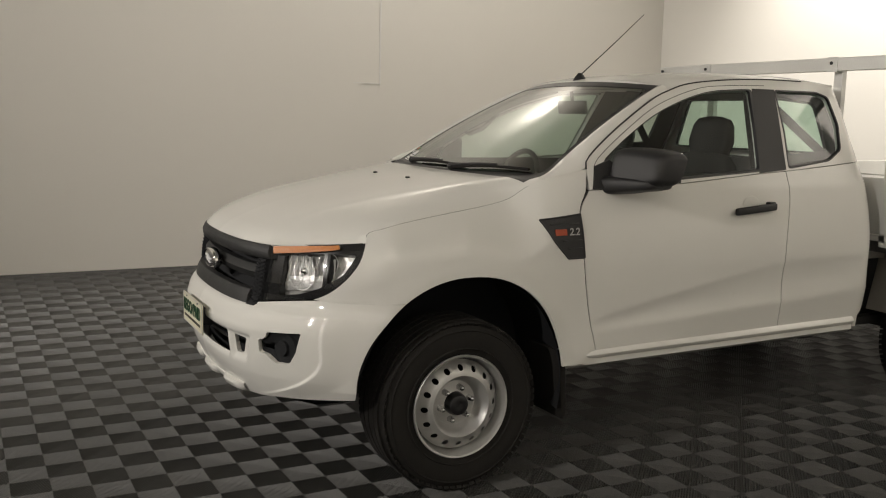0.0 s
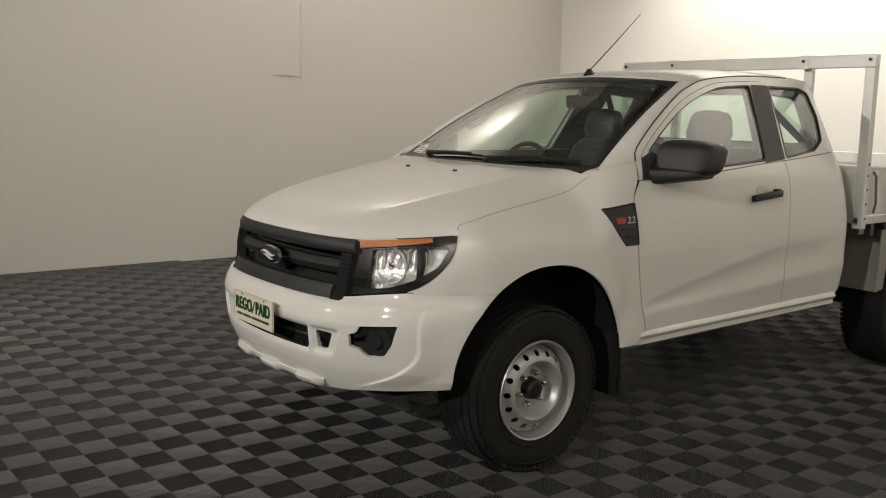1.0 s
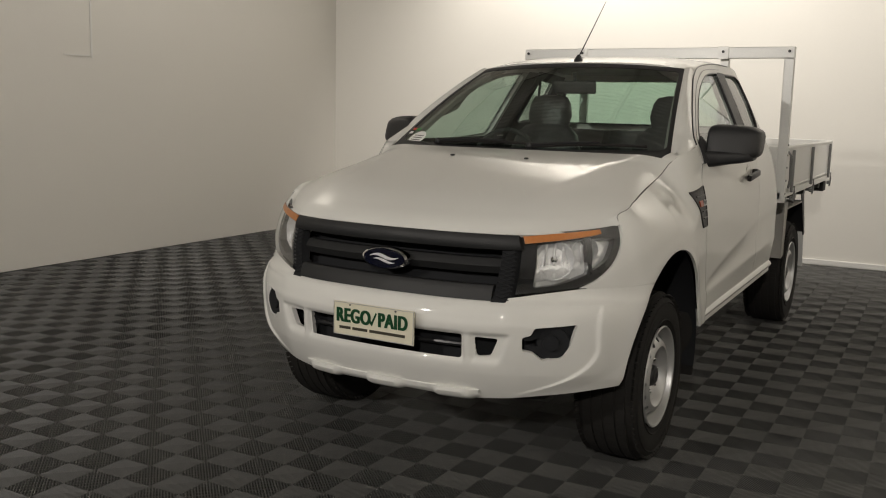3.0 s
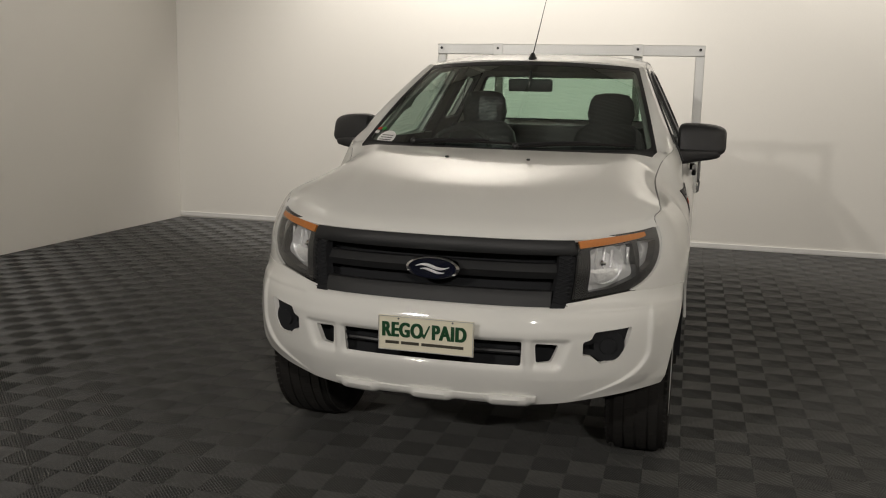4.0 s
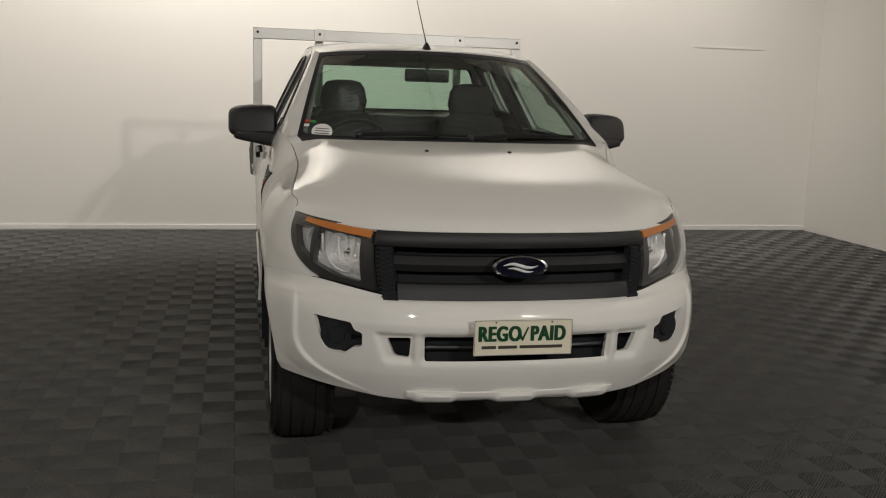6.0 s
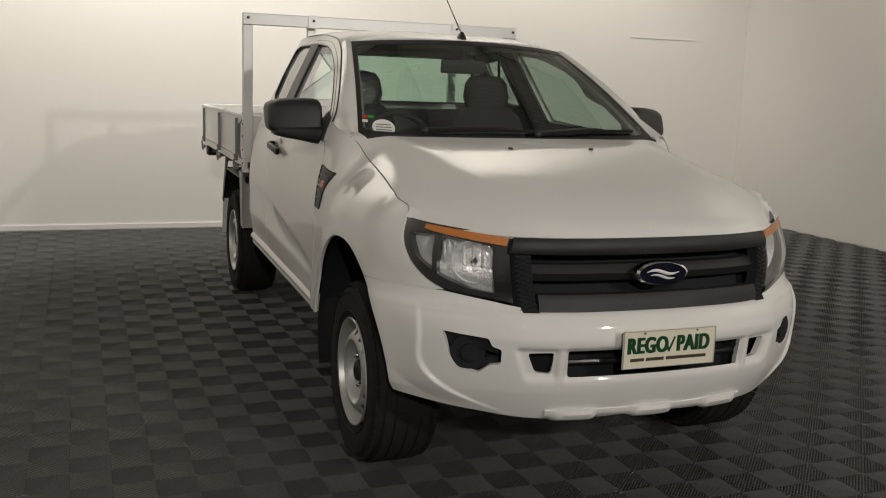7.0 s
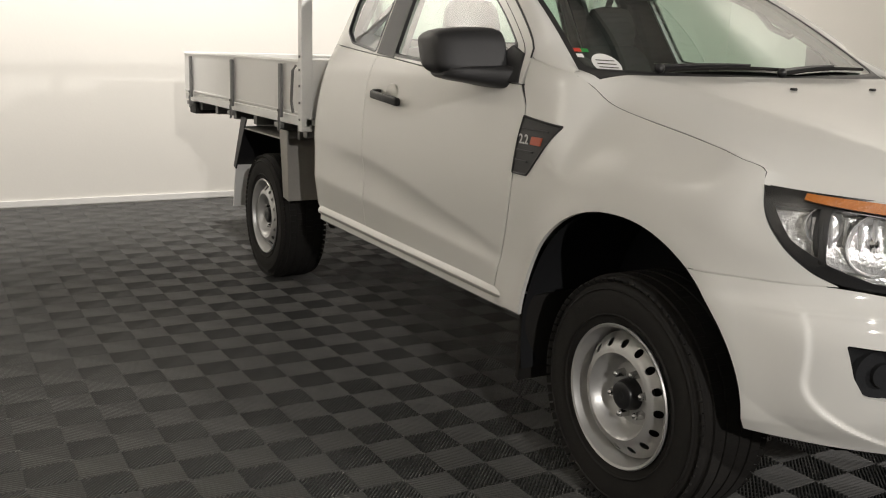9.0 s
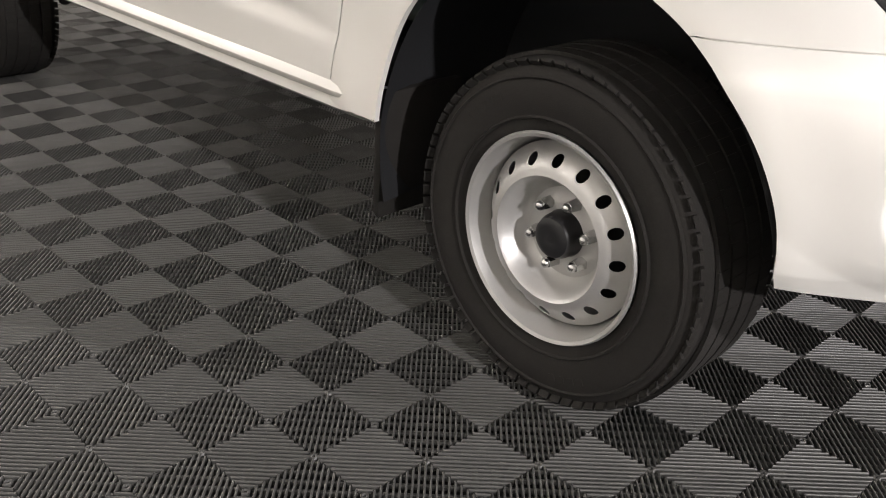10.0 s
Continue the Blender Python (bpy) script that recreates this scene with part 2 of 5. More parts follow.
def sheet(name, grid, place, material, parent, inside, holes=(), edge=0.012, lip=0.03, mirror=False, label=""):
    """A curved panel: a flat grid with holes cut out, laid onto a surface, its borders turned inwards."""
    rows, cols = grid.shape[:2]
    flat = grid.reshape(-1, 2).copy()
    quads = [(i * cols + j, i * cols + j + 1, (i + 1) * cols + j + 1, (i + 1) * cols + j) for i in range(rows - 1) for j in range(cols - 1)]
    holes = [np.array(h, float) for h in holes]
    gone, in_hole = set(), {}
    for h, poly in enumerate(holes):
        lo, hi = poly.min(0), poly.max(0)
        for n, f in enumerate(quads):
            c = flat[list(f)].mean(0)
            if (c >= lo).all() and (c <= hi).all() and within(poly, c):
                gone.add(n)
                for v in f:
                    in_hole[v] = h
    kept = [f for n, f in enumerate(quads) if n not in gone]
    for v in {v for f in kept for v in f} & set(in_hole):
        flat[v] = nearest(holes[in_hole[v]], flat[v])
    # leave out quads that the cutting has folded over
    area = [float(np.cross(flat[f[2]] - flat[f[0]], flat[f[3]] - flat[f[1]])) for f in kept]
    side = 1 if sum(area) > 0 else -1
    kept = [f for f, a in zip(kept, area) if a * side > 4e-7]
    used = sorted({v for f in kept for v in f})
    index = {v: n for n, v in enumerate(used)}
    verts = np.array([place(*flat[v]) for v in used])
    if mirror:
        verts = verts * (1, -1, 1)
    faces = [tuple(index[v] for v in f) for f in kept]
    normal = np.zeros_like(verts)
    for f in faces:
        p = verts[list(f)]
        n = np.cross(p[2] - p[0], p[3] - p[1])
        for v in f:
            normal[v] += n
    normal /= np.linalg.norm(normal, axis=1)[:, None] + 1e-12
    ins = np.array(inside, float) * ((1, -1, 1) if mirror else (1, 1, 1))
    if ((verts - ins) * normal).sum() < 0:
        faces = [f[::-1] for f in faces]
        normal = -normal
    count = {}
    for f in faces:
        for a, b in zip(f, f[1:] + f[:1]):
            count[(a, b)] = 1
    border = [e for e in count if (e[1], e[0]) not in count]
    extra, back = [], {}
    for e in border:
        for v in e:
            if v not in back:
                back[v] = len(verts) + len(extra)
                extra.append(verts[v] - normal[v] * (lip if used[v] in in_hole else edge))
    if edge:
        faces += [(b, a, back[a], back[b]) for a, b in border]
        verts = np.vstack([verts, extra])
    return mesh_object(name, verts, faces, material, parent, label=label)


def strip(name, rings, material, parent, label="", closed=False, inside=None):
    """A mesh over rows of points."""
    r = np.array(rings, float)
    n, m = r.shape[:2]
    faces = [(i * m + j, i * m + (j + 1) % m, (i + 1) * m + (j + 1) % m, (i + 1) * m + j) for i in range(n - 1) for j in range(m if closed else m - 1)]
    if inside is not None:
        v = r.reshape(-1, 3)
        out = sum(float(np.dot(np.cross(v[f[2]] - v[f[0]], v[f[3]] - v[f[1]]), v[list(f)].mean(0) - np.array(inside))) for f in faces)
        if out < 0:
            faces = [f[::-1] for f in faces]
    return mesh_object(name, r.reshape(-1, 3), faces, material, parent, label=label)


def words(name, text, size, material, parent, m, weight=0.0, width=1.0, label="", copies=1, thick=0.0, space=1.0):
    data = bpy.data.curves.new(name, "FONT")
    data.body, data.size, data.extrude, data.offset = text, size, 0.0008, weight
    data.space_character = space
    data.align_x, data.align_y = "CENTER", "CENTER"
    made = new(name, data)
    one = bpy.data.meshes.new_from_object(made.evaluated_get(bpy.context.evaluated_depsgraph_get()))
    bpy.data.objects.remove(made)
    bm = bmesh.new()
    for n in range(copies):
        old = len(bm.verts)
        bm.from_mesh(one)
        bm.verts.ensure_lookup_table()
        for v in bm.verts[old:]:
            v.co += Vector((thick * (n - (copies - 1) / 2), 0, 0.0003 * n))
    me = bpy.data.meshes.new(name)
    bm.to_mesh(me)
    bm.free()
    me.transform(m @ Matrix.Diagonal((width, 1, 1, 1)))
    me.materials.clear()
    me.materials.append(material)
    ob = new(name, me)
    ob.parent = parent
    return tagged(ob, label)


# ---- room ----
BACK, LEFT, RIGHT, FRONT, TOP = 6.14, 5.29, -5.75, -10.5, 7.9


def plain(name, lo, hi, material, label, category, bevel=0.0):
    ob = part(name, box(lo, hi, bevel), material, None, smooth=False)
    return tagged(ob, label, category, kind="structure")


plain("wall_back", (BACK, RIGHT - 0.2, -0.1), (BACK + 0.2, LEFT + 0.2, TOP), WALL, "cream-white painted plasterboard showroom wall", "wall")
plain("wall_left", (FRONT, LEFT, -0.1), (BACK - 0.002, LEFT + 0.2, TOP), WALL, "cream-white painted plasterboard wall with a conduit line", "wall")
plain("wall_right", (FRONT, RIGHT - 0.2, -0.1), (BACK - 0.002, RIGHT, TOP), WALL, "cream-white painted plasterboard side wall", "wall")
plain("wall_front", (FRONT - 0.2, RIGHT - 0.2, -0.1), (FRONT - 0.002, LEFT + 0.2, TOP), WALL, "plain painted wall that closes the showroom", "wall")
plain("baseboard", (BACK - 0.016, RIGHT + 0.002, 0.0), (BACK - 0.002, LEFT - 0.002, 0.055), SKIRT, "low white painted skirting board", "baseboard", 0.003)
plain("trim", (2.250, LEFT - 0.010, 1.880), (2.270, LEFT - 0.002, TOP - 0.002), SKIRT, "thin white vertical conduit on the wall", "conduit", 0.003)
plain("trim", (1.95, LEFT - 0.006, 1.890), (2.249, LEFT - 0.002, 1.900), SKIRT, "thin white horizontal seam strip on the wall", "seam strip")
plain("trim", (BACK - 0.006, -4.98, 2.146), (BACK - 0.002, -4.10, 2.154), SKIRT, "thin horizontal joint strip on the wall", "seam strip")

# the corrugated roof sheets over the room
verts, faces = [], []
wave = np.arange(FRONT, BACK + 0.01, 0.095)
for i, x in enumerate(wave):
    z = TOP + (0.045 if i % 2 else 0.0)
    verts += [(x, RIGHT, z), (x, LEFT, z)]
    if i:
        faces.append((2 * i - 2, 2 * i - 1, 2 * i + 1, 2 * i))
roof = mesh_object("ceiling", verts, faces, CEIL, smooth=False)
tagged(roof, "silver foil-lined corrugated roof over the showroom", "ceiling", kind="structure")
for y in (-3.6, -1.2, 1.2, 3.6):
    plain("trim", (FRONT, y - 0.04, TOP - 0.18), (BACK - 0.004, y + 0.04, TOP - 0.005), ZINC, "long galvanised steel purlin under the roof", "purlin")

# ---- the truck: surfaces of its body ----
# x runs to the rear from the front axle, y to the truck's right, z up from the floor
nose = table([(0.36, -0.79), (0.42, -0.825), (0.50, -0.858), (0.58, -0.876), (0.66, -0.884), (0.72, -0.878), (0.76, -0.858), (0.80, -0.818), (0.90, -0.808), (1.03, -0.79), (1.4, -0.75)])
PLAN = smooth_curve([(0, 0), (0.2, 0.008), (0.354, 0.027), (0.49, 0.065), (0.565, 0.103), (0.65, 0.158), (0.725, 0.214), (0.797, 0.286), (0.853, 0.37), (0.892, 0.46), (0.908, 0.56), (0.914, 0.70), (0.916, 0.95), (0.918, 1.2), (0.92, 1.5)], 600)
WAY = np.r_[0, np.cumsum(np.linalg.norm(np.diff(PLAN, axis=0), axis=1))]
shoulder = table([(-0.9, 1.03), (-0.46, 1.052), (-0.39, 1.068), (-0.28, 1.108), (-0.15, 1.138), (0.11, 1.178), (0.25, 1.212), (0.33, 1.262), (0.40, 1.30), (0.62, 1.345)])
hood_edge = table([(-0.9, 1.03), (-0.46, 1.052), (-0.405, 1.060), (-0.397, 1.094), (-0.34, 1.112), (-0.28, 1.126), (-0.15, 1.147), (0.11, 1.183), (0.25, 1.213), (0.33, 1.262), (0.40, 1.30), (0.62, 1.345)])
fall = table([(-0.9, 0.03), (-0.4, 0.056), (-0.25, 0.092), (-0.1, 0.122), (0.2, 0.158), (0.33, 0.145), (0.45, 0.12), (0.7, 0.10)])


def flare(x, z):
    """The wing stands out a little along the edge of the wheel arch."""
    r = ((abs(x + 0.004) / 0.462) ** 2.2 + (max(0.0, z - 0.43) / 0.487) ** 2.2) ** (1 / 2.2)
    return 0.014 * math.exp(-(((r - 1) * 0.475 / 0.06) ** 2)) * (1 if z > 0.4 else 0)


def waist(x, z):
    """The side draws in a little between the wheel arch and the door's middle."""
    g = math.exp(-(((x - 0.60) / (0.20 if x < 0.60 else 0.48)) ** 2))
    a, b = min(1, max(0, (z - 0.50) / 0.20)), min(1, max(0, (1.30 - z) / 0.14))
    return 0.018 * g * a * a * (3 - 2 * a) * b * b * (3 - 2 * b)


def fender_y(x, z):
    y = np.interp(x - nose(min(z, 1.03)), PLAN[:, 1], PLAN[:, 0])
    k = min(1.0, max(0.0, x / 0.3))
    deep = 0.17 + 0.09 * k
    u = (z - (shoulder(x) - deep)) / deep
    if u > 0:
        y -= fall(x) * min(u, 1.3) ** (2 - 0.7 * k)
    y += flare(x, z) - (waist(x, z) if x > 0 else 0)
    if x > 0.3:
        s = min(1, (x - 0.3) / 0.35)
        y = y * (1 - s * s * (3 - 2 * s)) + cab_y(x, z) * s * s * (3 - 2 * s)
    return y


def shell(a, z):
    """The front of the body: a is the way along its plan from the middle."""
    y, g = np.interp(a, WAY, PLAN[:, 0]), np.interp(a, WAY, PLAN[:, 1])
    x = nose(z) + g
    u = (z - (shoulder(x) - 0.17)) / 0.17
    if u > 0:
        y -= fall(x) * min(u, 1.3) ** 2 * min(1, y / 0.5)
    return (x, y, z)


def way_x(x, z):
    return float(np.interp(x - nose(z), PLAN[:, 1], WAY))


def way_y(y):
    return float(np.interp(y, PLAN[:, 0], WAY))


def cab_y(x, z):
    """Half the width of the cab at a place on its side."""
    if z < 0.90:
        y = 0.925
        if x > 0.56:
            # a scallop between two creases that part towards the rear
            deep = 0.0095 * min(1, (x - 0.56) / 0.32) ** 0.8 * (1 - 0.75 * min(1, max(0, x - 1.9) / 0.45))
            low = 0.632 + 0.052 * (x - 0.60)
            top = low + 0.030 + 0.165 * min(1, (x - 0.56) / 1.10) ** 0.75
            if low < z < top:
                u = (top - z) / (top - low)
                y -= deep * (u / 0.5) * (2 - u / 0.5) if u < 0.5 else deep * (1 - 0.62 * ((u - 0.5) / 0.5) ** 1.6)
            elif z <= low:
                y -= deep * 0.38 + min(1, (x - 0.56) / 0.08) * 0.14 * (low - z)
    elif z < 1.25:
        y = 0.925 - 0.060 * ((z - 0.90) / 0.35) ** 1.9
    else:
        y = 0.865 - (z - 1.25) * 0.50 - 0.10 * max(0, z - 1.55) ** 2
    y -= waist(x, z)
    if x > 2.29:
        y -= 0.05 * ((x - 2.29) / 0.115) ** 2.2
    return y


truck = thing("pickup_truck", "white extra-cab pickup truck with aluminium drop-side tray", "pickup truck")
CAB = (1.2, 0, 0.95)


def both(make):
    make(False)
    make(True)


def ellipse(cx, cz, a, b, n=80, power=2.0):
    t = np.linspace(0, 2 * math.pi, n, endpoint=False)
    c, s = np.cos(t), np.sin(t)
    return np.stack([cx + a * np.sign(c) * np.abs(c) ** (2 / power), cz + b * np.sign(s) * np.abs(s) ** (2 / power)], 1)


ARCH = ellipse(-0.004, 0.43, 0.462, 0.487, 96, 2.2)
ARCH = np.where(ARCH[:, :1] < -0.004, ellipse(-0.004, 0.43, 0.462, 0.487, 96, 2.1), ARCH)
DOOR_FRONT = [(0.650, 0.520), (0.600, 0.716), (0.566, 0.94), (0.552, 1.146), (0.606, 1.252)]

# ---- front wings ----


def wing(m):
    top = [(-0.405, 1.057), (-0.397, 1.091), (-0.34, 1.109), (-0.28, 1.123), (-0.15, 1.144), (0.11, 1.180), (0.25, 1.210), (0.33, 1.259), (0.40, 1.295), (0.605, 1.335)]
    front = [(-0.600, 0.828), (-0.553, 0.858), (-0.498, 0.912), (-0.442, 0.985), (-0.405, 1.057)]
    rear = [(0.462, 0.505), (0.640, 0.500), (0.643, 0.528), (0.595, 0.716), (0.560, 0.94), (0.546, 1.146), (0.585, 1.25), (0.605, 1.335)]
    low = [(-0.600, 0.828), (-0.230, 0.826), (-0.05, 0.62), (0.30, 0.50), (0.462, 0.505)]
    grid = coons(low, top, front, rear, 74, 46, ("b",))
    w = sheet("front_wing", grid, lambda x, z: (x, fender_y(x, z), z), PAINT, truck, CAB, [ARCH], 0.012, 0.012, m)
    sgn = -1 if m else 1
    # wing vent with its badge
    vg = coons([(0.476, 0.966), (0.563, 0.966)], [(0.348, 1.132), (0.548, 1.152)], [(0.476, 0.966), (0.398, 1.046), (0.348, 1.132)], [(0.563, 0.966), (0.548, 1.152)], 18, 14)
    ve = sheet("wing_vent", vg, lambda x, z: (x, fender_y(x, z) + 0.002, z), BLACK, truck, CAB, (), 0.008, 0.008, m, "black triangular wing vent with a badge")
    for x0, x1, z0, z1, mat, nm in ((0.408, 0.466, 1.066, 1.092, ORANGE, "badge"), (0.39, 0.538, 1.110, 1.115, TRIM, "vent_bar"), (0.445, 0.548, 1.040, 1.045, TRIM, "vent_bar"), (0.475, 0.552, 1.006, 1.011, TRIM, "vent_bar")):
        bm = box((x0, -0.002, z0), (x1, 0.005, z1), 0.001)
        for v in bm.verts:
            v.co.y = (fender_y(v.co.x, v.co.z) + 0.002 + v.co.y) * sgn
        bmesh.ops.recalc_face_normals(bm, faces=bm.faces)
        part(nm, bm, mat, ve, "orange badge plate" if mat is ORANGE else "", smooth=False)
    words("lettering", "2.2", 0.044, SILVER, ve, pose(0.506, (fender_y(0.506, 1.079) + 0.009) * sgn, 1.079, 90, 0, 180 if not m else 0) , 0.0006)
    rim = [(x, (fender_y(x, z) + 0.002) * sgn, z) for x, z in np.vstack([smooth_curve(c, 14, True) for c in ([(0.476, 0.966), (0.398, 1.046), (0.348, 1.132)], [(0.348, 1.132), (0.548, 1.152)], [(0.548, 1.152), (0.563, 0.966)], [(0.563, 0.966), (0.476, 0.966)])])]
    part("vent_rim", tube(rim, 0.0038, 6), BLACK, ve)
    gap = [(x, (fender_y(x, z) - 0.004) * sgn, z - 0.001) for x, z in smooth_curve(top[:8] + [(0.385, 1.290)], 60)]
    part("panel_gap", tube(gap, 0.0012, 6), TRIM, w)
    # the flange behind the joint of wing and bumper
    rows = []
    for k in np.linspace(0, 1, 20):
        row = [((1 - k) * np.interp(z, (0.80, 0.83, 0.85), (-0.590, -0.580, -0.535)) + k * np.interp(z, (0.80, 0.85), (-0.325, -0.266)), z) for z in (0.800, 0.815, 0.825, 0.835, 0.850)]
        rows.append([(x, (fender_y(x, z) - 0.0045) * sgn, z) for x, z in row])
    strip("wing_flange", rows, PAINT, w)
    # arch liner and mudflap
    rings = []
    for y in (None, 0.80, 0.62, 0.50):
        grow = 0.001 if y is None else 0.035
        ring = []
        for t in np.linspace(-0.25, math.pi - 0.04, 40):
            x, z = -0.004 + (0.462 + grow) * math.cos(t), 0.43 + (0.487 + grow) * math.sin(t)
            yy = fender_y(x, max(z, 0.45)) - 0.018 if y is None else min(y, fender_y(x, max(z, 0.45)) - 0.05)
            ring.append((x, yy * sgn, z))
        rings.append(ring)
    strip("arch_liner", rings, LINER, truck, "dark plastic wheel arch liner")
    wall = [[(-0.55, 0.50 * sgn, z), (0.52, 0.50 * sgn, z)] for z in (0.43, 0.65, 1.0)]
    strip("arch_wall", wall, LINER, truck)
    bm = prism([(0.455, 0.56), (0.490, 0.56), (0.503, 0.262), (0.483, 0.252)], 1, 0.66 * sgn, 0.898 * sgn, 0.004)
    part("mudflap", bm, RUBBER, truck, "black rubber mudflap behind the front wheel")


both(wing)

# ---- front bumper ----
ARCHX = table([(0.40, -0.476), (0.46, -0.475), (0.55, -0.469), (0.63, -0.446), (0.70, -0.407), (0.77, -0.345), (0.826, -0.286)])


def bumper_grid():
    end_low, end_top = way_x(ARCHX(0.440), 0.440), way_x(ARCHX(0.824), 0.824)
    low = [(0, 0.395), (way_y(0.30), 0.388), (way_y(0.44), 0.392), (way_y(0.62), 0.412), (way_y(0.78), 0.430), (end_low, 0.440)]
    top = [(0, 0.782), (way_y(0.42), 0.782), (way_y(0.515), 0.792), (way_y(0.60), 0.806), (way_y(0.72), 0.824), (way_y(0.775), 0.824), (end_top, 0.824)]
    mid = [(0, 0.395), (0, 0.59), (0, 0.782)]
    end = [(way_x(ARCHX(z), z), z) for z in np.linspace(0.440, 0.824, 41)]
    return coons(low, top, mid, end, 210, 80)


def rounded(poly, r=0.012, n=4):
    out = []
    p = np.array(poly, float)
    for a, b, c in zip(np.roll(p, 1, 0), p, np.roll(p, -1, 0)):
        u, v = (a - b) / np.linalg.norm(a - b), (c - b) / np.linalg.norm(c - b)
        s, e = b + u * r, b + v * r
        for t in np.linspace(0, 1, n):
            out.append((1 - t) ** 2 * s + 2 * t * (1 - t) * b + t * t * e)
    return np.array(out)


W = way_y
FOG = rounded([(W(0.572), 0.652), (W(0.600), 0.660), (W(0.612), 0.688), (W(0.742), 0.700), (W(0.722), 0.62), (W(0.695), 0.572), (W(0.635), 0.562), (W(0.604), 0.594), (W(0.572), 0.600)], 0.008)
SIDE_IN = rounded([(W(0.404), 0.568), (W(0.458), 0.572), (W(0.486), 0.640), (W(0.400), 0.644)], 0.010)


def bumper_place(a, z):
    x, y, zz = shell(a, z)
    # a raised lip round the middle intake and a step above the skid strip
    band = 0.003 * math.exp(-(((z - 0.69) / 0.018) ** 2)) * (1 if a < way_y(0.70) else max(0, 1 - (a - way_y(0.70)) / 0.1))
    x -= band
    if z < 0.50:
        x += 0.10 * (0.50 - z) * min(1, max(0, (a - 0.1) / 0.5))
        y -= 0.30 * max(0, 0.47 - z) * min(1, max(0, (a - 0.7) / 0.3))
    # scoop between the middle intake and the side intakes
    ease = lambda t: 1 / (1 + math.exp(-max(-40, min(40, t))))  # noqa: E731
    out = 0.505 + 0.35 * (z - 0.60)
    x += 0.020 * ease((way_y(out) - a) / 0.006) * ease((0.656 - z) / 0.004) * ease((z - 0.552) / 0.007)
    post = math.exp(-(((a - way_y(0.376)) / 0.017) ** 4)) * ease((0.655 - z) / 0.004) * ease((z - 0.552) / 0.007)
    x -= 0.014 * post
    # the outer crease that turns round below the fog lamp
    turn = way_y(0.80) - (way_y(0.80) - way_y(0.55)) * max(0.0, (0.62 - z) / 0.20) ** 2.2
    step = 1 / (1 + math.exp(-max(-40, min(40, (a - turn) / 0.0035)))) * math.exp(-(((z - 0.60) / 0.165) ** 6))
    x -= 0.010 * step * max(0.0, 1 - max(0.0, a - turn) / 0.16)
    y += 0.009 * step * max(0.0, 1 - max(0.0, a - turn) / 0.16)
    x -= 0.010 * ease((z - 0.764) / 0.003) * max(0.0, 1 - max(0.0, z - 0.764) / 0.06) * ease((a - way_y(0.54)) / 0.012) * ease((way_y(0.86) - a) / 0.02)
    y += flare(x, z)
    return (x, y, zz)


# the two halves joined as one bumper skin
g = bumper_grid()
full = np.concatenate([g[:, :0:-1] * (-1, 1), g], 1)
flip = lambda poly: (poly * (-1, 1))[::-1]  # noqa: E731
MAIN_FULL = rounded([(-W(0.348), 0.556), (W(0.348), 0.556), (W(0.352), 0.650), (-W(0.352), 0.650)], 0.008)


def bumper_full(a, z):
    x, y, zz = bumper_place(abs(a), z)
    return (x, math.copysign(y, a), zz)


bumper = sheet("front_bumper", full, bumper_full, PAINT, truck, (0.1, 0, 0.6), [MAIN_FULL, FOG, flip(FOG), SIDE_IN, flip(SIDE_IN)], 0.015, 0.020)
bumper["label"] = "white painted front bumper with intakes"
# what is behind the openings
back = [[(bumper_full(a, z)[0] + 0.075, bumper_full(a, z)[1] * 0.97, z) for a in np.linspace(-W(0.77), W(0.77), 60)] for z in (0.48, 0.54, 0.60, 0.70, 0.78)]
strip("bumper_backing", back, LINER, bumper, "black backing behind the intakes")
for z in (0.600,):
    bm = bmesh.new()
    add_tube(bm, [(bumper_full(a, z)[0] + 0.035, bumper_full(a, z)[1], z) for a in np.linspace(-W(0.345), W(0.345), 24)], 0.010, 8)
    part("intake_bar", bm, TRIM, bumper)
for sgn in (-1, 1):
    bm = bmesh.new()
    cx = shell(W(0.655), 0.625)
    bmesh.ops.create_cone(bm, cap_ends=True, segments=28, radius1=0.066, radius2=0.060, depth=0.03)
    bmesh.ops.transform(bm, matrix=Matrix.Translation((cx[0] + 0.040, cx[1] * sgn, 0.628)) @ Euler((0, radians(-90), radians(24 * -sgn))).to_matrix().to_4x4(), verts=bm.verts)
    fog = part("fog_lamp_blank", bm, LINER, bumper, "round black blanking cover in the fog lamp recess")
    bm = bmesh.new()
    bmesh.ops.create_cone(bm, cap_ends=True, segments=24, radius1=0.034, radius2=0.030, depth=0.02)
    bmesh.ops.transform(bm, matrix=Matrix.Translation((cx[0] + 0.022, cx[1] * sgn, 0.628)) @ Euler((0, radians(-90), radians(24 * -sgn))).to_matrix().to_4x4(), verts=bm.verts)
    part("blank_boss", bm, LINER, fog)
    pts = [bumper_full(sgn * a, z) for a, z in (FOG + 0)]
    plate = [[(p[0] + 0.021, p[1], p[2]) for p in pts], [(p[0] + 0.026, p[1] * 0.995, 0.625 + (p[2] - 0.625) * 0.3) for p in pts]]
    strip("fog_recess", plate, LINER, bumper, closed=True)
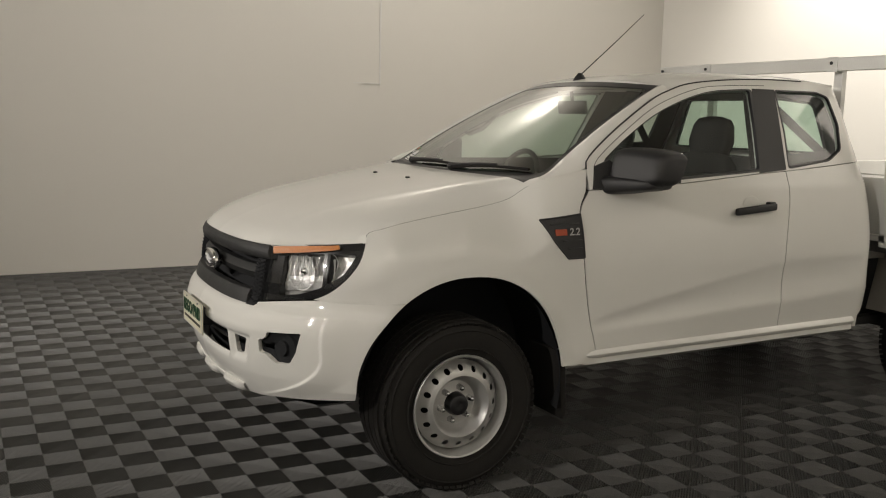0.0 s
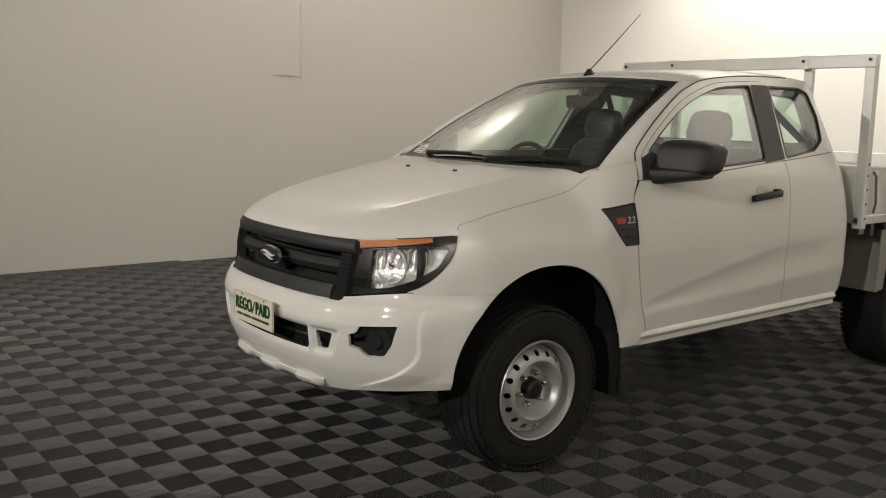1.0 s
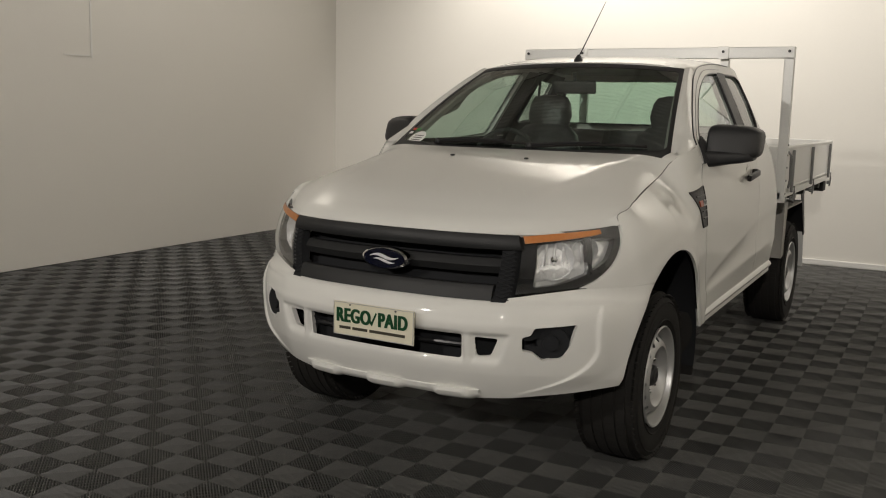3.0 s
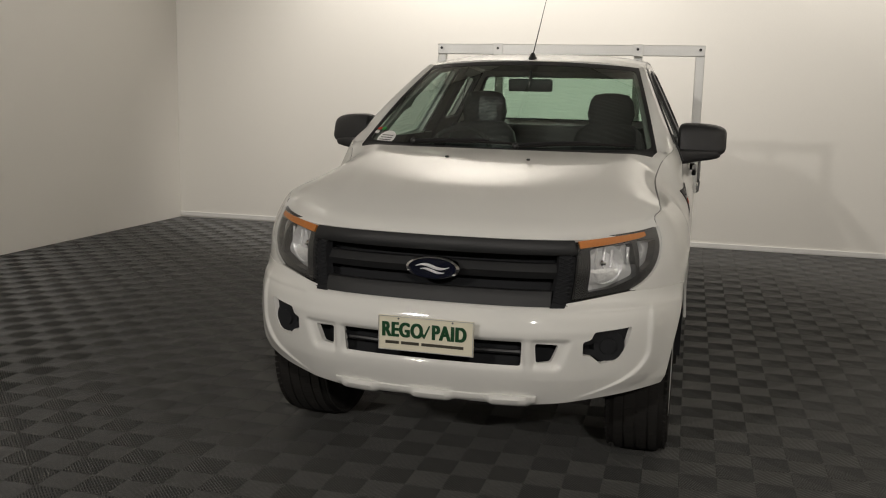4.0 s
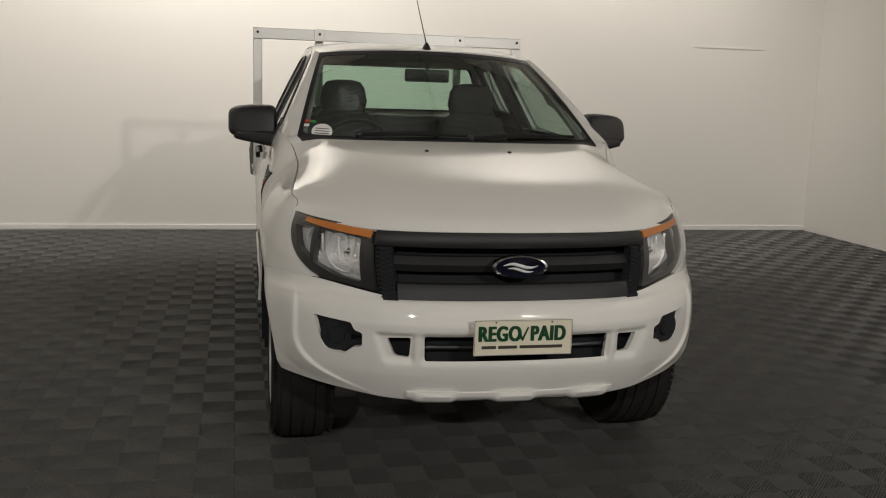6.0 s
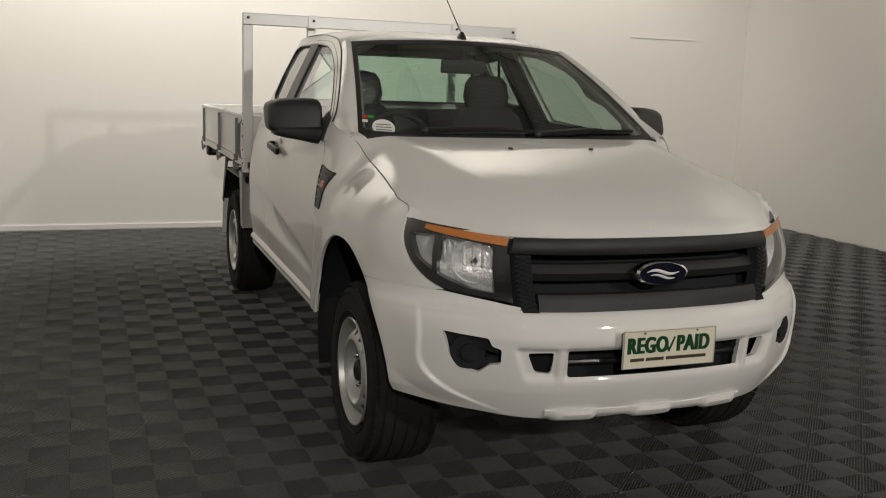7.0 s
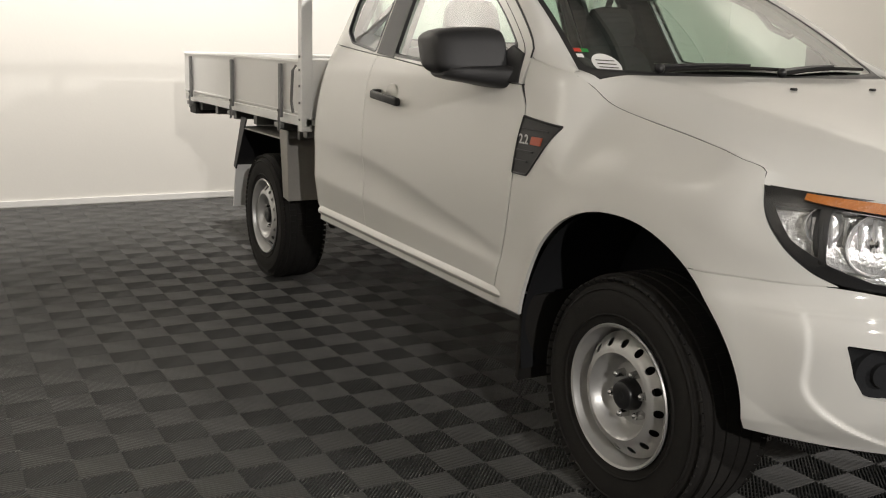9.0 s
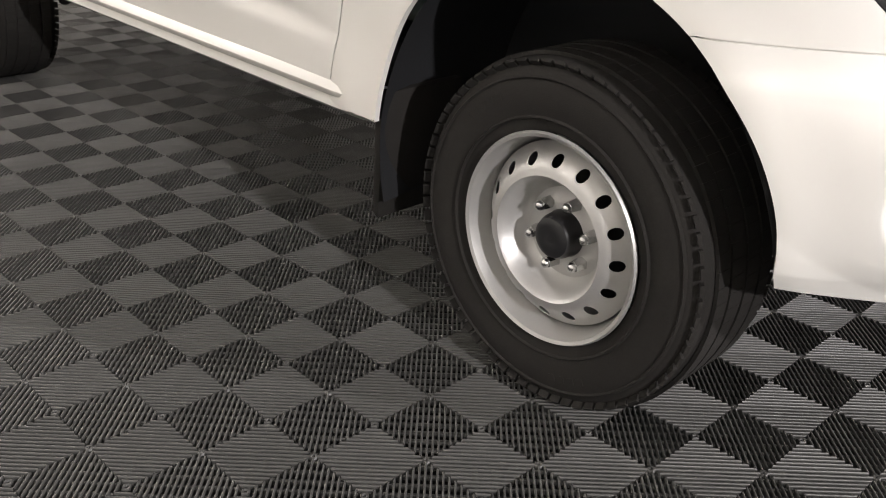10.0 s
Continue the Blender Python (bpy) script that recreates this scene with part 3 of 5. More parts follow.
# skid strip under the bumper with three raised pads
pad = lambda a: max(1 / (1 + math.exp(max(-40, min(40, (abs(abs(a) - c) - 0.078) / 0.006)))) for c in (0.0, W(0.303)))  # noqa: E731
rows = []
for z, dx, dp, dz in ((0.432, 0.004, 0.0, 0.0), (0.426, -0.006, -0.012, 0.004), (0.414, -0.010, -0.018, 0.001), (0.402, -0.009, -0.017, -0.006), (0.392, 0.0, -0.006, -0.010), (0.380, 0.03, 0.02, -0.002), (0.372, 0.16, 0.0, 0.0)):
    rows.append([(bumper_full(a, max(z, 0.39))[0] + dx + dp * pad(a), bumper_full(a, max(z, 0.39))[1], z + dz * pad(a)) for a in np.linspace(-W(0.405), W(0.405), 140)])
strip("skid_strip", rows, PAINT, bumper, "white skid strip along the bumper's lower edge")
rows = [[(bumper_full(a, 0.40)[0] + dx, bumper_full(a, 0.40)[1] * 0.98, z) for a in np.linspace(-W(0.58), W(0.58), 40)] for z, dx in ((0.405, 0.06), (0.38, 0.09), (0.35, 0.16), (0.34, 0.35))]
strip("under_tray", rows, LINER, truck, "black under-tray below the bumper")

# plate with its words
plate = part("dealer_plate", box((-0.912, -0.186, 0.592), (-0.906, 0.186, 0.726), 0.002, pose(0, 0, 0)), CREAM, truck, "cream plate with green words on the bumper", smooth=False)
bm = bmesh.new()
for lo, hi in (((-0.9135, -0.183, 0.722), (-0.9115, 0.183, 0.7245)), ((-0.9135, -0.183, 0.5935), (-0.9115, 0.183, 0.596)), ((-0.9135, -0.1845, 0.5935), (-0.9115, -0.182, 0.7245)), ((-0.9135, 0.182, 0.5935), (-0.9115, 0.1845, 0.7245))):
    add_box(bm, lo, hi)
part("plate_border", bm, SILVER, plate, smooth=False)
for y in (-0.105, 0.105):
    bm = bmesh.new()
    bmesh.ops.create_cone(bm, cap_ends=True, segments=12, radius1=0.0036, radius2=0.003, depth=0.006)
    bmesh.ops.transform(bm, matrix=pose(-0.913, y, 0.7165, 0, 90, 0), verts=bm.verts)
    part("plate_screw", bm, ZINC, plate)
for word, y in (("REGO", 0.090), ("PAID", -0.092)):
    words("lettering", word, 0.077, GREEN, plate, pose(-0.9135, y, 0.671, 90, 0, -90), 0.0016, 0.74, copies=3, thick=0.0036, space=1.10)
tick = prism([(0.021, 0.664), (0.013, 0.674), (0.004, 0.661), (-0.014, 0.699), (-0.019, 0.696), (0.003, 0.645)], 0, -0.9145, -0.9125)
part("tick_mark", tick, GREEN, plate, smooth=False)
for y0, y1 in ((0.156, 0.103), (0.094, 0.024), (0.014, -0.148)):
    part("print_bar", box((-0.9140, y1, 0.6185), (-0.9125, y0, 0.6295)), INK, plate, smooth=False)
part("plate_bracket", box((-0.905, -0.12, 0.62), (-0.85, 0.12, 0.70), 0.004), BLACK, plate)

# ---- grille ----


def front_band(name, y0, z0, z1, depth, material, parent, bulge=0.0, y1=None, n=60, label="", taper=0.0):
    """A bar that follows the front's plan: rows over its rounded section."""
    rows = []
    prof = [(z0, depth + 0.03), (z0 + 0.002, depth + 0.004), (z0 + 0.008, depth), ((z0 + z1) / 2, depth - bulge), (z1 - 0.008, depth), (z1 - 0.002, depth + 0.004), (z1, depth + 0.03)]
    lo = -W(y0) if y1 is None else W(y0)
    hi = W(y0) if y1 is None else W(y1)
    for z, d in prof:
        line = [(shell(abs(a), z)[0] + d, math.copysign(shell(abs(a), z)[1], a), z - taper * abs(a)) for a in np.linspace(lo, hi, n)]
        ends = [(p[0] + 0.06, p[1], p[2]) for p in (line[0], line[-1])]
        rows.append([ends[0], *line, ends[1]])
    return strip(name, rows, material, parent, label)


grille = front_band("grille", 0.545, 0.966, 1.024, -0.012, GRILLE, truck, 0.006, label="charcoal plastic radiator grille")
rows = [[(shell(abs(a), z)[0] + 0.085, math.copysign(shell(abs(a), z)[1], a), z) for a in np.linspace(-W(0.55), W(0.55), 40)] for z in (0.775, 0.86, 0.95, 1.03)]
strip("grille_backing", rows, LINER, grille)
front_band("grille_bar", 0.462, 0.872, 0.932, 0.026, GRILLE, grille, 0.012)
front_band("grille_bar", 0.446, 0.777, 0.836, -0.012, GRILLE, grille, 0.008)
for sgn in (-1, 1):
    rows = []
    for z in np.linspace(0.775, 0.965, 12):
        k = (z - 0.775) / 0.19
        y0, y1 = 0.428 + 0.035 * k, 0.512 + 0.022 * k
        rows.append([(shell(W(y), z)[0] - (0.004 if 0 < i < 5 else -0.03), shell(W(y), z)[1] * sgn, z) for i, y in enumerate(np.linspace(y0, y1, 6))])
    side = strip("grille_side", rows, LINER, grille, "black side piece with a diamond mesh")
    bm = bmesh.new()
    for z in np.linspace(0.79, 0.950, 11):
        k = (z - 0.775) / 0.19
        y0, y1 = 0.452 + 0.030 * k, 0.503 + 0.022 * k
        for lift in (-0.012, 0.012):
            add_tube(bm, [(shell(W(y), z)[0] - 0.006, shell(W(y), z)[1] * sgn, z + lift * (j - 1)) for j, y in enumerate((y0 - 0.006, (y0 + y1) / 2, y1 + 0.004))], 0.0028, 6)
    part("mesh_ribs", bm, LINER, side)
ex = shell(0, 0.902)[0] - 0.024
emblem = []
for r, d in ((0.0, 0.012), (0.85, 0.010), (0.90, 0.014), (1.0, 0.008), (1.02, -0.004), (1.0, -0.02)):
    emblem.append([(ex - d + 0.008, 0.105 * r * math.cos(t), 0.903 + 0.043 * r * math.sin(t)) for t in np.linspace(0, 2 * math.pi, 48, endpoint=False)])
badge = strip("emblem", emblem[2:], CHROME, grille, "oval emblem, chrome rim and blue field", closed=True)
strip("emblem_field", emblem[:3], BLUE, badge, closed=True)
bm = bmesh.new()
for lift, reach, thick in ((0.006, 0.066, 0.0058), (-0.010, 0.048, 0.0042)):
    add_tube(bm, [(ex - 0.006, y, 0.903 + lift + 0.007 * math.sin(y * 48)) for y in np.linspace(-reach, reach, 60)], [0.0012 + thick * math.sin(math.pi * k / 59) for k in range(60)], 6)
part("emblem_mark", bm, SCRIPT, badge, "plain silver flourish")

# ---- headlamps ----


def headlamp(m):
    sgn = -1 if m else 1
    tip = way_x(-0.405, 1.05)
    top = [(W(0.552), 1.022), (W(0.66), 1.033), (W(0.78), 1.045), (tip, 1.056)]
    low = [(W(0.522), 0.800), (W(0.60), 0.811), (way_x(-0.606, 0.830), 0.830), (way_x(-0.558, 0.859), 0.859), (way_x(-0.502, 0.913), 0.913)]
    inner = [(W(0.522), 0.800), (W(0.532), 0.90), (W(0.552), 1.022)]
    outer = [(way_x(-0.502, 0.913), 0.913), (way_x(-0.446, 0.986), 0.986), (tip, 1.056)]
    grid = coons(low, top, inner, outer, 60, 36)

    def lens_place(a, z):
        x, y, zz = shell(a, z)
        return (x - 0.003, y + 0.002, zz)

    def deep(d):
        def place(a, z):
            x, y, zz = shell(a, z)
            return (x + d, y - d * 0.55, zz)
        return place

    lamp_body = sheet("headlamp", grid, deep(0.055), REFLECTOR, truck, (0, 0, 0.9), (), 0.01, 0.01, m, "clear headlamp with an amber strip along its top")
    lens = sheet("lamp_lens", grid, lens_place, LENS, lamp_body, (0, 0, 0.9), (), 0.004, 0.004, m)
    lens.visible_shadow = False
    # black bezel round the edge, chrome bowls inside
    main = rounded([(W(0.576), 0.826), (W(0.655), 0.838), (W(0.700), 0.856), (W(0.744), 0.878), (W(0.746), 1.008), (W(0.66), 0.996), (W(0.592), 0.986)], 0.010)
    outer_cut = rounded([(W(0.757), 0.872), (way_x(-0.576, 0.880), 0.880), (way_x(-0.512, 0.930), 0.930), (way_x(-0.458, 1.008), 1.008), (W(0.757), 1.008)], 0.008)
    sheet("bezel", grid, deep(0.012), BEZEL, lamp_body, (0, 0, 0.9), [main, outer_cut], 0.02, 0.036, m, "smoked black lamp bezel")
    for y, z, r in ((0.645, 0.925, 0.075), (0.745, 0.965, 0.048)):
        x0, y0, _ = shell(W(y), z)
        bm = bmesh.new()
        rings = add_lathe(bm, [(-0.05, r * 0.25), (-0.042, r * 0.45), (-0.025, r * 0.75), (0.0, r), (0.0, r * 1.04)], 28)
        bm.faces.new(rings[0])
        turn = Matrix.Translation((x0 + 0.035, (y0 - 0.02) * sgn, z)) @ Euler((0, 0, radians((90 - 28) if not m else (90 + 28)))).to_matrix().to_4x4()
        bmesh.ops.transform(bm, matrix=turn, verts=bm.verts)
        bowl = part("reflector_bowl", bm, REFLECTOR, lamp_body, "faceted chrome reflector bowl")
        bm = bmesh.new()
        bmesh.ops.create_uvsphere(bm, u_segments=14, v_segments=8, radius=r * 0.22)
        bmesh.ops.translate(bm, verts=bm.verts, vec=(x0 + 0.055, (y0 - 0.03) * sgn, z))
        part("bulb", bm, CHROME, bowl)
    rows = []
    for z0, d in ((0.842, 0.046), (0.872, 0.040), (0.90, 0.046)):
        rows.append([(shell(W(y), z0 + 0.10 * (y - 0.58))[0] + d, (shell(W(y), z0 + 0.10 * (y - 0.58))[1] - d * 0.5) * sgn, z0 + 0.12 * (y - 0.58)) for y in np.linspace(0.575, 0.76, 14)])
    strip("reflector_sill", rows, REFLECTOR, lamp_body)
    bm = bmesh.new()
    for i in range(7):
        y = 0.585 + i * 0.028
        x0, y0, _ = shell(W(y), 0.93)
        add_tube(bm, [(x0 + 0.046, (y0 - 0.02) * sgn, 0.86 + 0.004 * i), (x0 + 0.052, (y0 - 0.02) * sgn, 0.985)], 0.006, 6)
    part("reflector_flutes", bm, REFLECTOR, lamp_body)
    fins = [[(shell(W(y), z)[0] + d, (shell(W(y), z)[1] - d * 0.5) * sgn, z) for d in (0.012, 0.05)] for y, z in smooth_curve([(0.742, 0.866), (0.750, 0.93), (0.756, 1.010)], 10)]
    other = [[(x + 0.010, y + 0.008 * sgn, z) for x, y, z in row[::-1]] for row in fins]
    strip("lamp_divider", [a + b for a, b in zip(fins, other)], TRIM, lamp_body, closed=True)
    strip_grid = coons([(W(0.556), 0.992), (W(0.66), 1.005), (W(0.77), 1.022), (W(0.80), 1.030)], [(W(0.556), 1.019), (W(0.66), 1.030), (W(0.77), 1.041), (W(0.80), 1.0445)], [(W(0.556), 0.992), (W(0.556), 1.019)], [(W(0.80), 1.030), (W(0.80), 1.0445)], 26, 4)
    sheet("amber_strip", strip_grid, lambda a, z: (shell(a, z)[0] - 0.006, shell(a, z)[1] + 0.003, z), AMBER, lamp_body, (0, 0, 0.9), (), 0.008, 0.008, m, "amber indicator strip")


both(headlamp)

# ---- bonnet ----
rise_mid = table([(0, 0), (0.03, 0.12), (0.086, 0.245), (0.23, 0.47), (0.47, 0.69), (0.79, 0.915), (1, 1)])
edge_x = lambda v: -0.405 + (0.345 + 0.405) * v  # noqa: E731
TIP_Y = shell(way_x(-0.405, 1.05), 1.05)[1]


def bonnet_place(q, v):
    x1, k = edge_x(v), abs(q)
    z1 = hood_edge(x1) - 0.002
    y1 = fender_y(x1, hood_edge(x1)) - 0.002
    a = W(min(0.82, k * TIP_Y + 0.02 * k**4))
    xf = shell(a, 1.035)[0] if k < 0.985 else -0.405
    xf = (1 - k**10) * xf + k**10 * -0.405
    xr = 0.290 + 0.055 * k * k
    x = xf + (xr - xf) * v
    zc = 1.024 + 0.262 * rise_mid(v) + 0.010 * v**4
    z = zc + (z1 - zc) * (0.05 * k**2 + 0.95 * k**13)
    ridge = 0.56 + 0.26 * v
    z += 0.0024 * math.exp(-(((k - ridge) / 0.06) ** 2)) * min(1, v * 3)
    z -= 0.0016 * math.exp(-(((k - ridge - 0.16) / 0.09) ** 2)) * min(1, v * 2.5)
    return (x, math.copysign(k * y1, q), z)


us, vs = np.linspace(-1, 1, 97), np.r_[np.linspace(0, 0.12, 14)[:-1], np.linspace(0.12, 1, 46)]
grid = np.stack(np.meshgrid(us, vs), -1)
bonnet = sheet("bonnet", grid, bonnet_place, PAINT, truck, (0, 0, 0.4), (), 0.014, 0.014, label="white bonnet with two raised creases")
for q in (-0.255, 0.255):
    x, y, z = bonnet_place(q, 0.772)
    bm = box((x - 0.009, y - 0.008, z - 0.001), (x + 0.010, y + 0.008, z + 0.008), 0.003)
    part("washer_nozzle", bm, BLACK, bonnet, "small black washer nozzle")

# ---- windscreen and cowl ----


def screen_place(q, v, out=0.0):
    b = Vector((0.30 + 0.115 * q * q, 0.752 * q, 1.268 + 0.018 * q * q))
    t = Vector((1.085 + 0.095 * q * q, 0.588 * q, 1.748 - 0.026 * q * q))
    p = b.lerp(t, v) + Vector((-0.52, 0, 0.85)) * (0.022 * math.sin(math.pi * v) + out)
    return tuple(p)


us, vs = np.linspace(-1, 1, 41), np.linspace(0, 1, 25)
grid = np.stack(np.meshgrid(us, vs), -1)
screen = sheet("windscreen", grid, screen_place, GLASS, truck, (1.3, 0, 1.2), (), 0.0, 0.0, label="green-tinted laminated windscreen")
screen.visible_shadow = False
hole = rounded([(-0.974, 0.056), (0.974, 0.056), (0.966, 0.945), (-0.966, 0.945)], 0.05, 6)
us, vs = np.linspace(-1, 1, 81), np.linspace(0, 1, 49)
grid = np.stack(np.meshgrid(us, vs), -1)
sheet("screen_surround", grid, lambda q, v: screen_place(q, v, 0.002), TRIM, screen, (1.3, 0, 1.2), [hole], 0.004, 0.002)
rows = []
for f, dz in ((0.0, -0.02), (0.2, -0.006), (0.6, -0.004), (1.0, 0.004)):
    rows.append([tuple(Vector(bonnet_place(q * 0.985, 1.0)).lerp(Vector(screen_place(q, 0.03, 0.004)), f) + Vector((0, 0, dz))) for q in np.linspace(-0.975, 0.975, 50)])
strip("cowl_panel", rows, BLACK, truck, "black plastic cowl below the windscreen")
for q0, q1, v1 in ((0.62, -0.25, 0.075), (-0.10, -0.86, 0.075)):
    blade = [Vector(screen_place(q0 + (q1 - q0) * t, 0.055 + (v1 - 0.055) * t + 0.022 * math.sin(math.pi * t), 0.012)) for t in np.linspace(0, 1, 14)]
    arm = part("wiper", tube([tuple(p + Vector((0, 0, 0.010))) for p in blade[:9]], [0.010 - 0.0006 * i for i in range(9)], 6), TRIM, truck, "black wiper arm and blade")
    bm = bmesh.new()
    add_tube(bm, [tuple(p) for p in blade], 0.007, 6)
    part("wiper_blade", bm, RUBBER, arm)
    bm = bmesh.new()
    bmesh.ops.create_uvsphere(bm, u_segments=10, v_segments=6, radius=0.018)
    bmesh.ops.translate(bm, verts=bm.verts, vec=blade[0] + Vector((0, 0, 0.004)))
    part("wiper_pivot", bm, TRIM, arm)
# stickers on the screen
bm = bmesh.new()
bmesh.ops.create_circle(bm, cap_ends=True, segments=32, radius=1)
for v in bm.verts:
    v.co = Vector(screen_place(0.852 + v.co.x * 0.066, 0.088 + v.co.y * 0.067, 0.0015))
sticker = tagged(part("screen_sticker", bm, PAPER, screen, "round white sticker on the windscreen", smooth=False))
for dv in (-0.018, 0.0, 0.018):
    bm = bmesh.new()
    vs4 = [bm.verts.new(screen_place(0.852 + a, 0.088 + dv * 1.2 + b, 0.0030)) for a, b in ((-0.045, -0.003), (0.045, -0.003), (0.045, 0.003), (-0.045, 0.003))]
    bm.faces.new(vs4)
    part("print_bar", bm, INK, sticker, smooth=False)
for q, v, mat in ((0.955, 0.172, RED), (0.920, 0.172, LEAF), (0.958, 0.135, PAPER)):
    bm = bmesh.new()
    vs4 = [bm.verts.new(screen_place(q + a, v + b, 0.0015)) for a, b in ((-0.017, -0.012), (0.017, -0.012), (0.017, 0.012), (-0.017, 0.012))]
    bm.faces.new(vs4)
    part("screen_label", bm, mat, screen, "small coloured label on the windscreen", smooth=False)

# ---- roof, pillars and sides of the cab ----
SHUT = [(0.610, 1.340), (0.640, 1.392), (0.836, 1.520), (1.075, 1.650), (1.20, 1.700), (1.346, 1.739), (1.60, 1.766), (1.85, 1.778), (2.12, 1.778), (2.30, 1.764)]
shut_z = table(SHUT)
roof_mid = table([(1.05, 1.742), (1.12, 1.762), (1.3, 1.790), (1.6, 1.812), (1.9, 1.818), (2.2, 1.812), (2.33, 1.792), (2.42, 1.75)])


def roof_place(q, v):
    k = abs(q)
    xf = 1.085 + 0.115 * k * k
    x = xf + (2.405 - xf) * v
    ze = shut_z(max(x, 1.2)) + 0.004
    ye = cab_y(min(x, 2.28), ze)
    if x > 2.28:
        ye -= 0.045 * ((x - 2.28) / 0.125) ** 2
    zm = roof_mid(x - 0.10 * k * k * (1 - v))
    return (x, q * ye, ze + (zm - ze) * (1 - k**4))


us, vs = np.linspace(-1, 1, 61), np.linspace(0, 1, 41)
sheet("roof", np.stack(np.meshgrid(us, vs), -1), roof_place, PAINT, truck, CAB, (), 0.02, 0.02, label="white roof skin")
strip("headliner", [[(x, y * 0.97, z - 0.035) for x, y, z in (roof_place(q, v) for q in np.linspace(-0.97, 0.97, 21))] for v in np.linspace(0.03, 0.99, 15)], HEADLINER, truck, "light grey headliner")
bm = bmesh.new()
rings = [[bm.verts.new((1.140 + a * r * 1.6 + s * 0.010, b * r, 1.757 + s)) for a, b in ((math.cos(t), math.sin(t)) for t in np.linspace(0, 2 * math.pi, 16, endpoint=False))] for s, r in ((0, 0.026), (0.012, 0.023), (0.030, 0.014), (0.042, 0.007))]
for a, b in zip(rings, rings[1:]):
    for k in range(16):
        bm.faces.new((a[k], a[(k + 1) % 16], b[(k + 1) % 16], b[k]))
bm.faces.new(rings[-1])
aerial = part("aerial", bm, BLACK, truck, "thin black whip aerial on the roof")
part("aerial_whip", tube([(1.150, 0, 1.795), (1.35, 0.002, 1.96), (1.55, 0.004, 2.13)], [0.0035, 0.0028, 0.0018], 8), TRIM, aerial)

GLASS_1 = [(0.700, 1.268), *map(tuple, smooth_curve([(0.730, 1.385), (0.895, 1.488), (1.128, 1.606), (1.400, 1.692), (1.60, 1.716), (1.735, 1.722)], 14)), (1.690, 1.52), (1.640, 1.330)]
GLASS_2 = [(1.838, 1.340), (1.880, 1.52), (1.905, 1.724), (2.20, 1.724), (2.278, 1.700), (2.288, 1.560), (2.246, 1.432), (2.135, 1.376)]


